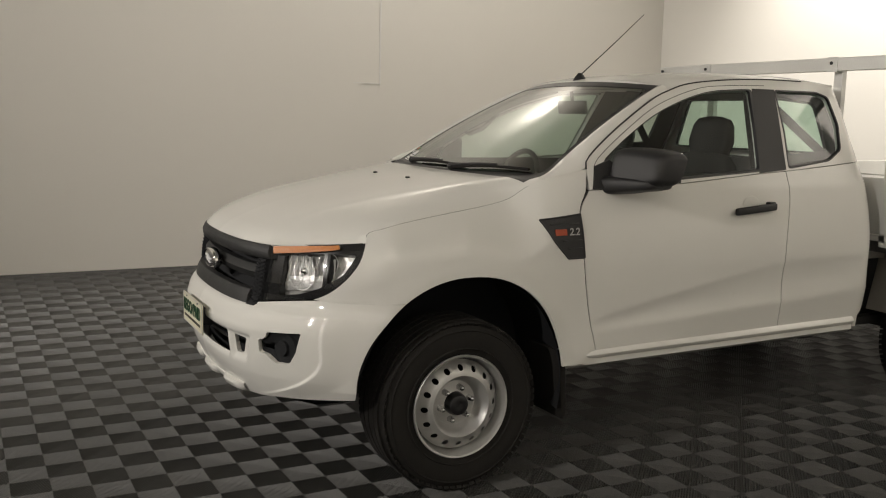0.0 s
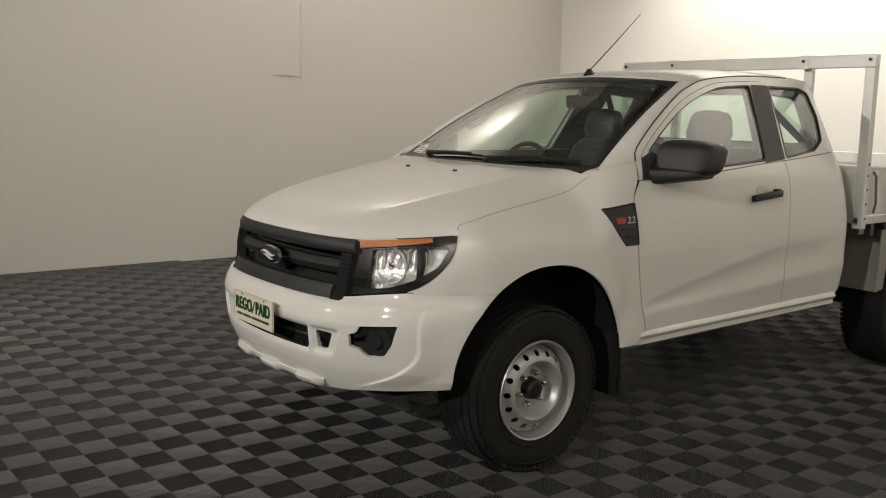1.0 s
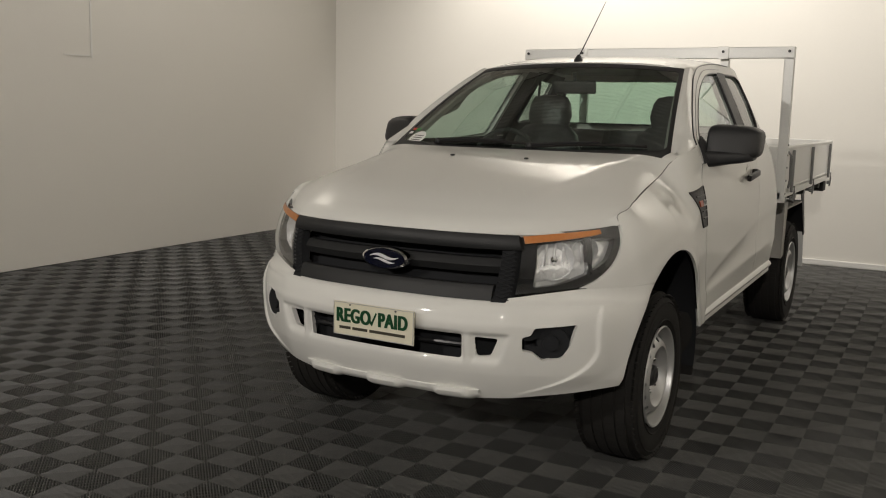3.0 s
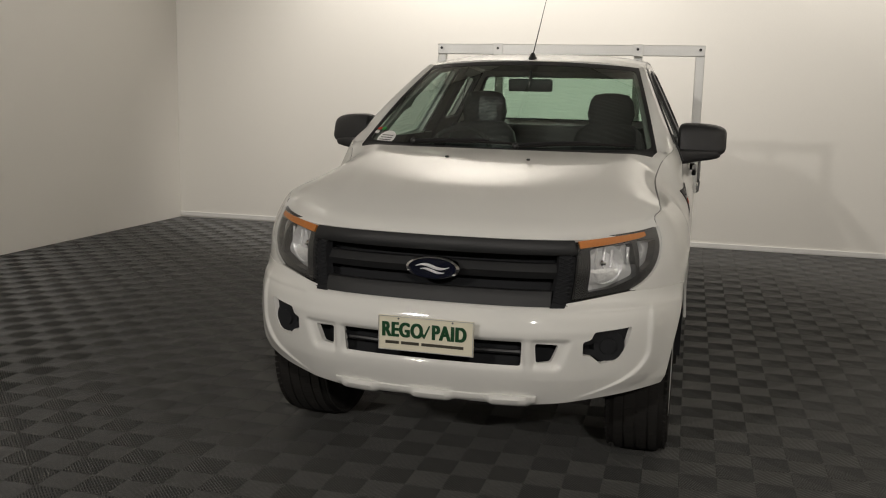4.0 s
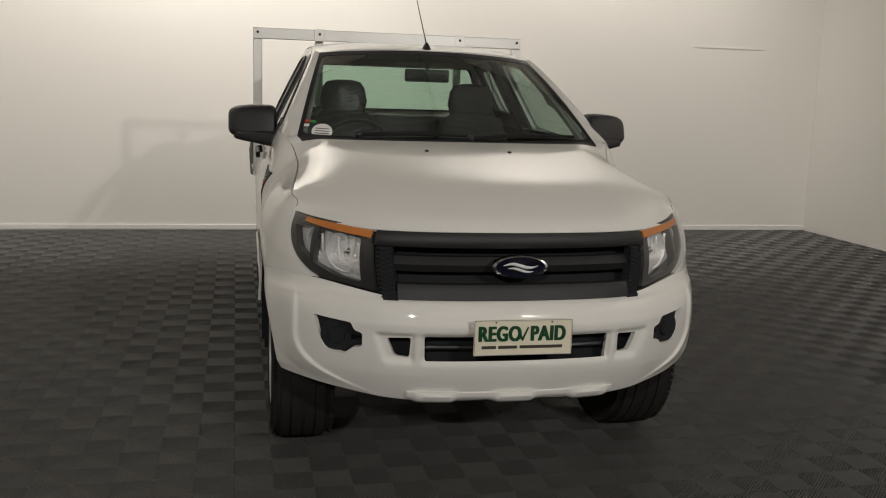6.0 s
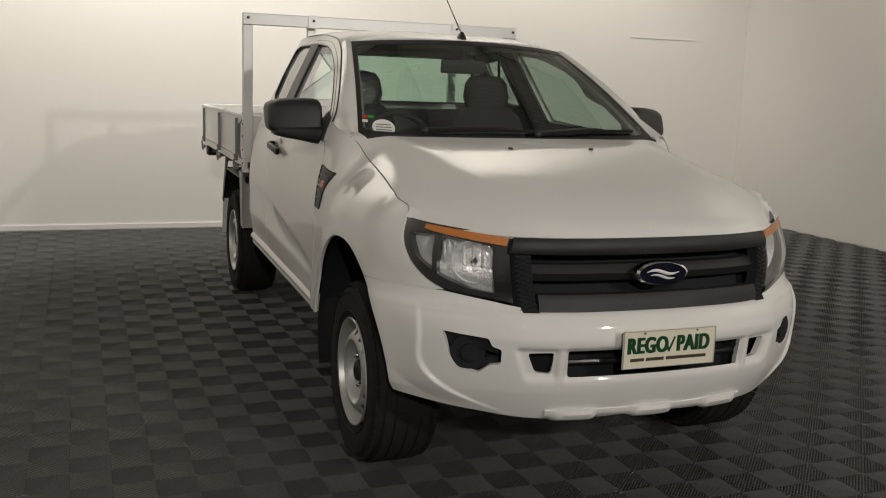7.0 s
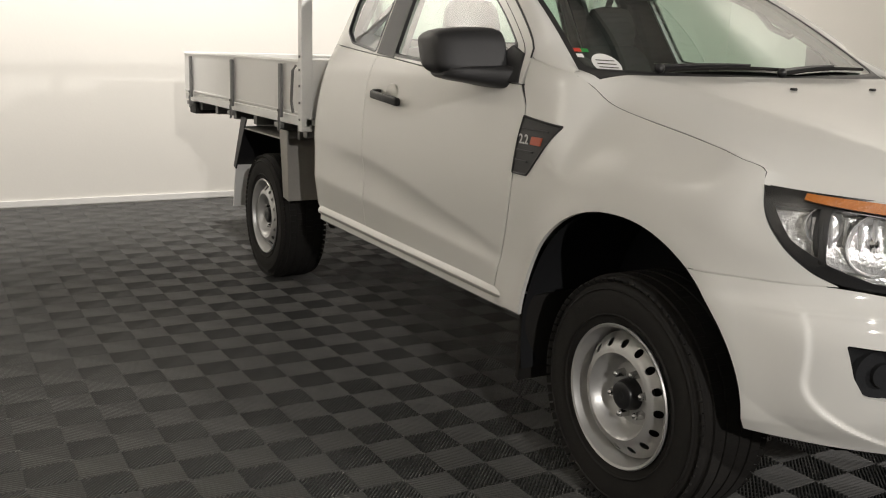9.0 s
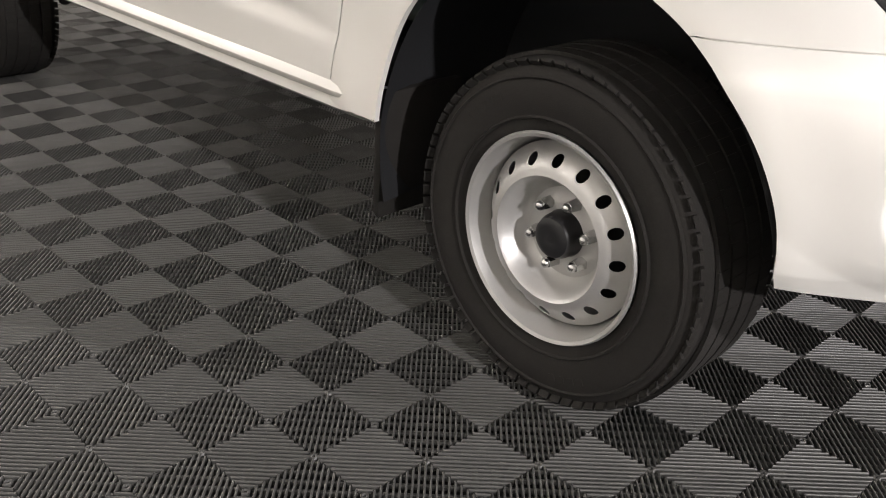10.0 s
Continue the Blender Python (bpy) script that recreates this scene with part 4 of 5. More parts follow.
def cab_side(m):
    sgn = -1 if m else 1
    belt = [(0.606, 1.254), (1.1, 1.275), (1.6, 1.314), (1.82, 1.328), (2.1, 1.350), (2.400, 1.376)]
    top = [(0.612, 1.342), *SHUT[1:], (2.395, 1.735)]
    top[-2] = (2.30, 1.764)
    grid = coons(belt, top, [(0.606, 1.254), (0.612, 1.342)], [(2.400, 1.376), (2.408, 1.55), (2.395, 1.735)], 120, 40)
    h1, h2 = rounded(GLASS_1, 0.022, 5), rounded(GLASS_2, 0.022, 5)
    side = sheet("cab_side", grid, lambda x, z: (x, cab_y(x, z), z), PAINT, truck, CAB, [h1, h2], 0.02, 0.03, m, "white door frame and pillar panel")
    for name, poly, lab, band in (("door_window", GLASS_1, "green-tinted door window", 0.985), ("quarter_window", GLASS_2, "green-tinted rear quarter window with a black border", 0.982)):
        o = np.array(rounded(poly, 0.022, 5))
        cen = o.mean(0)
        rings = [[(x, (cab_y(x, z) - 0.012) * sgn, z) for x, z in (cen + (o - cen) * k)] for k in (1.015, 0.97, 0.6, 0.2, 0.001)]
        gl = strip(name, rings, SIDE_GLASS, side, lab, closed=True, inside=CAB)
        gl.visible_shadow = False
        rings = [[(x, (cab_y(x, z) + d) * sgn, z) for x, z in (cen + (o - cen) * k)] for k, d in ((1.025, -0.002), (1.02, 0.003), (band, 0.003), (band - 0.007, -0.012))]
        strip("window_seal", rings, TRIM, side, closed=True)
    post = [(1.628, 1.318), (1.812, 1.334), (1.900, 1.728), (1.748, 1.728)]
    g2 = coons([post[0], post[1]], [post[3], post[2]], [post[0], post[3]], [post[1], post[2]], 8, 20)
    sheet("b_pillar_cover", g2, lambda x, z: (x, cab_y(x, z) + 0.004, z), BLACK, side, CAB, (), 0.010, 0.010, m, "black cover over the door pillar")
    seal = [(x, (cab_y(x, z) + 0.0005) * sgn, z) for x, z in smooth_curve(SHUT[:-1], 50)]
    part("door_seal", tube(seal, 0.0034, 6), TRIM, side)
    inner = [(x, (cab_y(x, z) + 0.0005) * sgn, z) for x, z in smooth_curve([(0.655, 1.350), (0.70, 1.395), (0.880, 1.508), (1.110, 1.630), (1.385, 1.715), (1.60, 1.738), (1.84, 1.746)], 50)]
    part("door_seal", tube(inner, 0.0015, 6), TRIM, side)
    # front pillar between the screen and the door frame
    rows = []
    for t in np.linspace(0, 1, 30):
        a = Vector(screen_place(1.0, t, 0.001))
        x, z = smooth_curve([(0.40, 1.297), (0.612, 1.346), (0.640, 1.396), (0.836, 1.524), (1.075, 1.654), (1.205, 1.704)], 29)[int(round(t * 29))]
        y = fender_y(x, z) if x < 0.6 else cab_y(x, z)
        b = Vector((x, y - 0.002, z))
        mid = a.lerp(b, 0.5) + Vector((-0.012, 0.006, 0.014))
        col = [a + Vector((0.0, 0.0, -0.012)), a, a.lerp(mid, 0.5) + Vector((0, 0, 0.004)), mid, mid.lerp(b, 0.5) + Vector((0, 0.002, 0.003)), b, b + Vector((0.004, -0.02, -0.004))]
        rows.append([(p.x, p.y * sgn, p.z) for p in col])
    strip("front_pillar", rows, PAINT, side)
    rows = []
    for x in np.linspace(0.315, 0.615, 16):
        h = hood_edge(x)
        rows.append([(x, (fender_y(x, z) - d) * sgn, z + e) for z, d, e in ((h - 0.035, 0.008, 0.0), (h - 0.015, 0.006, 0.0), (h, 0.006, -0.003), (h, 0.030, 0.001), (h, 0.055, 0.0))])
    strip("pillar_foot", rows, PAINT, side)
    rows = [[(x, (cab_y(x, z) - 0.05) * sgn, z) for x, z in smooth_curve(c, 30)] for c in ([(0.66, 1.35), (0.90, 1.505), (1.13, 1.625), (1.40, 1.71)], [(0.60, 1.36), (0.85, 1.53), (1.08, 1.66), (1.38, 1.74)])]
    strip("pillar_trim", rows, PILLAR, side)
    rows = []
    for t in np.linspace(0.02, 0.98, 24):
        a, b = Vector(screen_place(0.948, t, -0.03)), Vector(screen_place(1.0, t, -0.035))
        rows.append([(p.x, p.y * sgn, p.z) for p in (a + Vector((0.02, 0, -0.02)), a, a.lerp(b, 0.5) + Vector((-0.006, 0, 0.008)), b)])
    strip("pillar_lining", rows, PILLAR, side)


both(cab_side)

# ---- doors, rear sides, sills ----


def lower_side(m):
    sgn = -1 if m else 1
    belt = lambda x: float(np.interp(x, [0.606, 1.1, 1.6, 1.82, 2.1, 2.400], [1.250, 1.271, 1.310, 1.324, 1.346, 1.372]))  # noqa: E731
    rear = [(1.742, 0.552), (1.738, 0.74), (1.748, 0.99), (1.790, 1.20), (1.806, belt(1.806))]
    door = sheet("door", coons([(0.664, 0.524), (1.2, 0.534), (1.742, 0.552)], [(x, belt(x)) for x in (0.606, 1.1, 1.6, 1.806)], DOOR_FRONT[:-1] + [(0.606, 1.250)], rear, 70, 60), lambda x, z: (x, cab_y(x, z), z), PAINT, truck, CAB, (), 0.016, 0.016, m, "white front door with a black handle")
    sheet("rear_side", coons([(1.747, 0.552), (2.29, 0.560)], [(1.811, belt(1.811)), (2.1, belt(2.1)), (2.400, 1.372)], [(1.747, 0.552), (1.743, 0.74), (1.753, 0.99), (1.795, 1.20), (1.811, belt(1.811))], [(2.29, 0.560), (2.372, 0.62), (2.392, 0.74), (2.398, 0.95), (2.402, 1.20), (2.400, 1.372)], 26, 50), lambda x, z: (x, cab_y(x, z), z), PAINT, truck, CAB, (), 0.016, 0.016, m, "white rear cab side panel")
    # dark lines in the gaps
    for line in ([(x - 0.004, z) for x, z in DOOR_FRONT], [(x + 0.0025, z) for x, z in rear], [(0.660, 0.522), (0.9, 0.526), (1.2, 0.531), (1.745, 0.549)]):
        part("shut_line", tube([(x, (cab_y(x, z) - 0.008) * sgn, z) for x, z in smooth_curve(line, 40)], 0.006, 6), TRIM, door)
    # sill: a rounded rail under the door
    rows = []
    for z, d in ((0.552, -0.02), (0.533, 0.004), (0.520, 0.010), (0.508, 0.006), (0.500, -0.006), (0.476, -0.004), (0.458, -0.03), (0.452, -0.16)):
        rows.append([(x, (0.911 + d - 0.03 * max(0.0, (0.60 - x) / 0.13) ** 2) * sgn, z + 0.012 + 0.020 * (x - 0.5) / 1.7) for x in np.linspace(0.47, 2.28, 40)])
    strip("sill", rows, PAINT, truck, "white sill rail under the doors")
    # handle in its dished recess
    bm = bmesh.new()
    bmesh.ops.create_uvsphere(bm, u_segments=24, v_segments=12, radius=1)
    for v in bm.verts:
        v.co = Vector((1.530 + 0.055 * v.co.x, (cab_y(1.53, 1.16) - 0.004 + 0.006 * v.co.y) * sgn, 1.172 + 0.042 * v.co.z))
    bmesh.ops.recalc_face_normals(bm, faces=bm.faces)
    part("handle_dish", bm, PAINT, door)
    bm = box((1.412, 0.0, -0.017), (1.664, 0.024, 0.017), 0.008, None, 3)
    for v in bm.verts:
        v.co.z += 1.142 + (v.co.x - 1.412) * 0.08
        v.co.y = (cab_y(v.co.x, 1.15) + 0.022 + v.co.y - 0.010 * abs((v.co.x - 1.538) / 0.126) ** 2) * sgn
    bmesh.ops.recalc_face_normals(bm, faces=bm.faces)
    part("handle", bm, BLACK, door, "black plastic pull handle")
    bm = box((1.622, 0.0, -0.02), (1.664, 0.03, 0.02), 0.006)
    for v in bm.verts:
        v.co.z += 1.164
        v.co.y = (cab_y(1.58, 1.15) - 0.004 + v.co.y) * sgn
    bmesh.ops.recalc_face_normals(bm, faces=bm.faces)
    part("lock", bm, BLACK, door)
    # inner door card
    rows = [[(x, (cab_y(x, z) - 0.075) * sgn, z) for x in np.linspace(0.62, 2.3, 24)] for z in np.linspace(0.56, 1.315, 15)]
    strip("door_card", rows, DASH, door, "dark inner door trim")
    # black corner piece and mirror
    bm = prism([(0.622, 1.256), (0.905, 1.266), (0.740, 1.380), (0.655, 1.352)], 1, 0, 0.02)
    for v in bm.verts:
        v.co.y = (cab_y(v.co.x, v.co.z) + (0.010 if v.co.y > 0.01 else -0.01)) * sgn
    bmesh.ops.recalc_face_normals(bm, faces=bm.faces)
    part("mirror_sail", bm, BLACK, door)


both(lower_side)


def door_mirror(m):
    sgn = -1 if m else 1
    rows = []
    n = 44
    power = lambda v, p: math.copysign(abs(v) ** p, v)  # noqa: E731
    for s, sc in ((0.0, 0.62), (0.02, 0.82), (0.06, 0.93), (0.14, 0.985), (0.30, 1.0), (0.55, 1.0), (0.74, 0.99), (0.86, 0.955), (0.94, 0.88), (0.98, 0.78), (1.0, 0.58)):
        top, low = 1.440 - 0.004 * s - 0.016 * s**4, 1.246 + 0.024 * s + 0.012 * s**6
        cz, hz = (top + low) / 2, (top - low) / 2 * sc
        ring = []
        for t in np.linspace(0, 2 * math.pi, n, endpoint=False):
            c, v = power(math.cos(t), 0.55), power(math.sin(t), 0.46)
            lean = 0.020 * v
            ring.append((0.812 + 0.085 * s + lean + 0.088 * sc * c * (1.12 if c < 0 else 0.78), (0.832 + 0.240 * s) * sgn, cz + hz * v))
        rows.append(ring)
    cap0 = [[tuple(np.mean(rows[0], 0))] * n]
    cap1 = [[tuple(np.mean(rows[-1], 0))] * n]
    mir = strip("door_mirror", cap0 + rows + cap1, BLACK, truck, "black plastic door mirror", closed=True)
    # the lower shell, flush with the housing, that carries it on the door
    arm = []
    for y, x0, x1, z0, z1 in ((0.826, 0.662, 0.850, 1.228, 1.312), (0.850, 0.668, 0.862, 1.230, 1.312), (0.885, 0.693, 0.880, 1.235, 1.311), (0.940, 0.727, 0.900, 1.246, 1.311), (0.990, 0.752, 0.915, 1.253, 1.309), (1.030, 0.772, 0.915, 1.262, 1.304), (1.045, 0.800, 0.900, 1.270, 1.298)):
        cx, hx, cz, hz = (x0 + x1) / 2, (x1 - x0) / 2, (z0 + z1) / 2, (z1 - z0) / 2
        arm.append([(cx + hx * power(math.cos(t), 0.5), y * sgn, cz + hz * power(math.sin(t), 0.5)) for t in np.linspace(0, 2 * math.pi, 28, endpoint=False)])
    arm.append([tuple(np.mean(arm[-1], 0))] * 28)
    strip("mirror_arm", arm, BLACK, mir, closed=True)
    bm = box((-0.002, -0.088, -0.066), (0.002, 0.088, 0.066), 0.002)
    bmesh.ops.transform(bm, matrix=Matrix.Translation((0.932, 0.950 * sgn, 1.356)) @ Euler((0, 0, radians(-19 * sgn))).to_matrix().to_4x4(), verts=bm.verts)
    part("mirror_glass", bm, CHROME, mir, "mirror glass")


both(door_mirror)

# ---- back of the cab ----
def cab_back(y, z):
    x = 2.412
    if z > 1.60:
        x -= 0.10 * (z - 1.60) ** 1.5
    return (x - 0.02 * (y / 0.8) ** 4, y, z)


us, vs = np.linspace(-1, 1, 61), np.linspace(0.50, 1.745, 63)
grid = np.array([[(u * (cab_y(2.28, z) - 0.050), z) for u in us] for z in vs])
REARWIN = rounded([(-0.665, 1.402), (0.665, 1.402), (0.560, 1.695), (-0.560, 1.695)], 0.03, 6)
back = sheet("cab_back", grid, cab_back, PAINT, truck, (1.0, 0, 1.1), [REARWIN], 0.02, 0.02, label="white back panel of the cab with its window")
o = np.array(REARWIN)
cen = o.mean(0)
gl = strip("rear_window", [[(cab_back(*p)[0] - 0.012, p[0], p[1]) for p in (cen + (o - cen) * k)] for k in (1.01, 0.7, 0.3, 0.001)], GLASS, back, "green-tinted rear window", closed=True, inside=CAB)
gl.visible_shadow = False
strip("window_seal", [[(cab_back(*p)[0] + d, p[0], p[1]) for p in (cen + (o - cen) * k)] for k, d in ((1.03, 0.0), (1.025, 0.006), (0.97, 0.006), (0.96, -0.012))], TRIM, back, closed=True)

# ---- inside the cab ----
bm = prism([(0.36, 1.235), (0.62, 1.235), (0.83, 1.19), (0.90, 1.10), (0.88, 0.95), (0.75, 0.80), (0.40, 0.80)], 1, -0.80, 0.80, 0.02)
dash = part("dashboard", bm, DASH, truck, "dark grey dashboard")
part("instrument_hood", box((0.66, 0.22, 1.20), (0.90, 0.54, 1.265), 0.03), DASH, dash)
ring = [(0.985 + 0.055 * math.sin(t) * 1.0 + 0.02, 0.38 + 0.185 * math.cos(t), 1.215 + 0.155 * math.sin(t)) for t in np.linspace(0, 2 * math.pi, 33)]
bm = bmesh.new()
add_tube(bm, ring, 0.015, 8, False)
for t in (0.1, math.pi - 0.1, 1.5 * math.pi):
    add_tube(bm, [(1.0, 0.38, 1.21), (1.0 + 0.05 * math.sin(t), 0.38 + 0.18 * math.cos(t), 1.215 + 0.15 * math.sin(t))], 0.012, 6)
add_box(bm, (0.985, 0.32, 1.17), (1.03, 0.44, 1.25), 0.02)
part("steering_wheel", bm, DASH, truck, "dark steering wheel on the right")


def seat(y, material, label):
    rows = []
    for z, hw, hx in ((-0.34, 0.22, 0.05), (-0.30, 0.245, 0.075), (-0.05, 0.25, 0.08), (0.15, 0.235, 0.07), (0.26, 0.20, 0.06), (0.31, 0.15, 0.045), (0.325, 0.08, 0.02)):
        m = pose(1.62, y, 1.085, 0, 13, 0)
        rows.append([tuple(m @ Vector((hx * math.copysign(abs(math.cos(t)) ** 0.6, math.cos(t)), hw * math.copysign(abs(math.sin(t)) ** 0.5, math.sin(t)), z))) for t in np.linspace(0, 2 * math.pi, 32, endpoint=False)])
    s = strip("seat_back", rows, material, truck, label, closed=True)
    rows = []
    for z, hw, hx in ((-0.11, 0.08, 0.02), (-0.10, 0.125, 0.045), (-0.02, 0.145, 0.055), (0.06, 0.130, 0.05), (0.095, 0.105, 0.04), (0.108, 0.05, 0.015)):
        m = pose(1.715, y, 1.478, 0, 8, 0)
        rows.append([tuple(m @ Vector((hx * math.copysign(abs(math.cos(t)) ** 0.7, math.cos(t)), hw * math.copysign(abs(math.sin(t)) ** 0.6, math.sin(t)), z))) for t in np.linspace(0, 2 * math.pi, 28, endpoint=False)])
    strip("headrest", rows, material, s, closed=True)
    bm = box((1.12, y - 0.26, 0.80), (1.62, y + 0.26, 0.95), 0.05, None, 3)
    part("seat_cushion", bm, material, s)


seat(-0.40, FABRIC, "dark fabric passenger seat")
seat(0.40, FILM, "driver seat under a clear plastic cover")
part("cab_floor", box((0.5, -0.83, 0.50), (2.30, 0.83, 0.545), 0.005), DASH, truck)
part("rear_bulkhead", box((2.27, -0.78, 0.545), (2.36, 0.78, 1.365), 0.02), DASH, truck, "dark trim below the rear window")
bm = box((-0.012, -0.125, -0.035), (0.012, 0.125, 0.035), 0.011, pose(1.10, 0.0, 1.617, 0, -8, 0), 3)
mir = part("cabin_mirror", bm, BLACK, truck, "black rear-view mirror")
part("mirror_stem", tube([(1.10, 0, 1.64), (1.09, 0, 1.70)], 0.009, 8), BLACK, mir)
for sgn in (-1, 1):
    pts = [(1.02, 0.665 * sgn, 1.60), (1.01, 0.64 * sgn, 1.57), (0.93, 0.66 * sgn, 1.49), (0.86, 0.70 * sgn, 1.455), (0.85, 0.72 * sgn, 1.475)]
    part("grab_handle", tube(pts, 0.013, 8), PILLAR, truck, "grab handle on the front pillar")
    belt_rows = [[(1.80 + dx, (cab_y(1.8, z) - 0.075) * sgn, z) for dx in (-0.024, 0.024)] for z in np.linspace(0.75, 1.62, 8)]
    strip("seat_belt", belt_rows, FABRIC, truck, "dark seat belt on the pillar")
    belt_rows = [[(1.90 + 0.31 * t + dx, (cab_y(2.0, 1.69 - 0.29 * t) - 0.085) * sgn, 1.69 - 0.29 * t + dx * 0.7) for dx in (-0.022, 0.022)] for t in np.linspace(0, 1, 8)]
    strip("seat_belt", belt_rows, FABRIC, truck, "dark seat belt behind the quarter window")
    rows = [[(x, (cab_y(x, z) - 0.055) * sgn, z) for x in np.linspace(x0, x1, 4)] for z, x0, x1 in ((1.32, 1.63, 1.83), (1.52, 1.68, 1.87), (1.73, 1.74, 1.91))]
    strip("pillar_lining", rows, DASH, truck)
    lg = coons([(1.82, 1.30), (2.37, 1.30)], [(1.90, 1.74), (2.36, 1.72)], [(1.82, 1.30), (1.90, 1.74)], [(2.37, 1.30), (2.36, 1.72)], 30, 26)
    sheet("quarter_lining", lg, lambda x, z: (x, cab_y(min(x, 2.29), z) - 0.050, z), DASH, truck, CAB, [rounded([(1.905, 1.405), (2.205, 1.425), (2.225, 1.670), (1.945, 1.690)], 0.03, 5)], 0.01, 0.02, sgn < 0, "dark lining round the quarter window")

# ---- wheels ----
TYRE = [(-0.116, 0.220), (-0.124, 0.246), (-0.130, 0.284), (-0.128, 0.314), (-0.121, 0.335), (-0.108, 0.349), (-0.085, 0.358), (0.0, 0.362), (0.085, 0.358), (0.108, 0.349), (0.121, 0.335), (0.128, 0.314), (0.130, 0.284), (0.124, 0.246), (0.116, 0.220)]


def wheel_at(x, y, sgn):
    """A steel wheel with its tyre; y points outwards."""
    bm = bmesh.new()
    n = 96
    prof = [(0.122, 0.2200), (0.128, 0.2165), (0.125, 0.2095), (0.110, 0.205), (0.088, 0.203), (0.070, 0.196)]
    add_lathe(bm, prof, n)
    add_lathe(bm, [(0.126, 0.213), (0.076, 0.199), (0.030, 0.191), (-0.10, 0.195), (-0.12, 0.225)], n)
    # disc with round hand holes: holes cut in a ring
    ring_pts = 16
    disc_o, disc_i = 0.192, 0.138
    grid_r = np.linspace(disc_o, disc_i, 9)
    m_ = 16 * 12
    flat = {}
    for i, r in enumerate(grid_r):
        for k in range(m_):
            flat[i, k] = [r, 2 * math.pi * k / m_]
    holes_at = [(0.162, 2 * math.pi * h / ring_pts) for h in range(ring_pts)]

    def gap(r, a):
        best = min(holes_at, key=lambda c: abs((a - c[1] + math.pi) % (2 * math.pi) - math.pi))
        da = (a - best[1] + math.pi) % (2 * math.pi) - math.pi
        return da * 0.162, r - 0.162, best

    hole_r = 0.0122
    verts = {}
    faces = []
    for i in range(len(grid_r) - 1):
        for k in range(m_):
            quad = [(i, k), (i + 1, k), (i + 1, (k + 1) % m_), (i, (k + 1) % m_)]
            r = (grid_r[i] + grid_r[i + 1]) / 2
            u, v, _ = gap(r, 2 * math.pi * (k + 0.5) / m_)
            if math.hypot(u, v) > hole_r:
                faces.append(quad)
            else:
                for q in quad:
                    verts.setdefault(q, None)
    disc_y = table([(0.130, 0.117), (0.138, 0.119), (0.150, 0.115), (0.165, 0.103), (0.180, 0.086), (0.192, 0.074)])
    made = {}
    used = {q for f in faces for q in f}
    for q in used:
        r, a = flat[q]
        if q in verts:
            u, v, best = gap(r, a)
            d = math.hypot(u, v) + 1e-9
            r, a = 0.162 + v / d * hole_r, best[1] + u / d * hole_r / 0.162
        made[q] = bm.verts.new((r * math.cos(a), disc_y(r), r * math.sin(a)))
    for f in faces:
        bm.faces.new([made[q] for q in f])
    edges = [e for e in bm.edges if len(e.link_faces) == 1 and all(0.14 < math.hypot(v.co.x, v.co.z) < 0.188 and v.co.y < 0.1175 for v in e.verts)]
    ext = bmesh.ops.extrude_edge_only(bm, edges=edges)
    bmesh.ops.translate(bm, verts=[v for v in ext["geom"] if isinstance(v, bmesh.types.BMVert)], vec=(0, -0.002, 0))
    add_lathe(bm, [(0.119, 0.1385), (0.121, 0.131), (0.112, 0.123), (0.086, 0.115), (0.066, 0.106), (0.057, 0.095), (0.060, 0.062), (0.064, 0.050)], 72)
    wheel = part("wheel", bm, STEEL, truck, "silver steel wheel with round holes")
    for a in range(6):
        t = 2 * math.pi * a / 6 + 0.82
        b2 = bmesh.new()
        bmesh.ops.create_cone(b2, cap_ends=True, segments=6, radius1=0.0150, radius2=0.0122, depth=0.028)
        bmesh.ops.transform(b2, matrix=Matrix.Translation((0.070 * math.cos(t), 0.073, 0.070 * math.sin(t))) @ pose(0, 0, 0, -90, 0, 0), verts=b2.verts)
        bmesh.ops.create_uvsphere(b2, u_segments=10, v_segments=6, radius=0.0105, matrix=Matrix.Translation((0.070 * math.cos(t), 0.0885, 0.070 * math.sin(t))))
        part("wheel_nut", b2, NUT, wheel)
    b2 = bmesh.new()
    rings = add_lathe(b2, [(0.058, 0.050), (0.090, 0.047), (0.104, 0.041), (0.110, 0.028), (0.106, 0.010)], 28)
    b2.faces.new(rings[-1])
    part("hub_cap", b2, TRIM, wheel, "black hub cap")
    b2 = bmesh.new()
    add_lathe(b2, [(-0.05, 0.186), (-0.06, 0.02)], 40)
    part("brake_drum", b2, CHASSIS, wheel)
    b2 = bmesh.new()
    rows = add_lathe(b2, TYRE, 120)
    tyre = part("tyre", b2, RUBBER, wheel, "black all-terrain tyre")
    b2 = bmesh.new()
    for k in range(72):
        t = 2 * math.pi * k / 72
        for yy, sh in ((0.113, 0.0), (-0.113, 0.02)):
            add_box(b2, (-0.0115, -0.016, -0.004), (0.0115, 0.014, 0.0028), 0.0, Matrix.Rotation(t + sh, 4, "Y") @ Matrix.Translation((0, yy, 0.3452)) @ Matrix.Rotation(math.copysign(radians(-42), yy), 4, "X"))
        for yy, hw, sh in ((0.072, 0.018, 0.03), (0.026, 0.020, 0.055), (-0.026, 0.020, 0.02), (-0.072, 0.018, 0.04)):
            add_box(b2, (-0.0155, -hw, 0.358), (0.0155, hw, 0.3655), 0.0, Matrix.Rotation(t + sh, 4, "Y") @ Matrix.Translation((0, yy, 0)))
    part("tread", b2, RUBBER, tyre, smooth=False)
    b2 = bmesh.new()
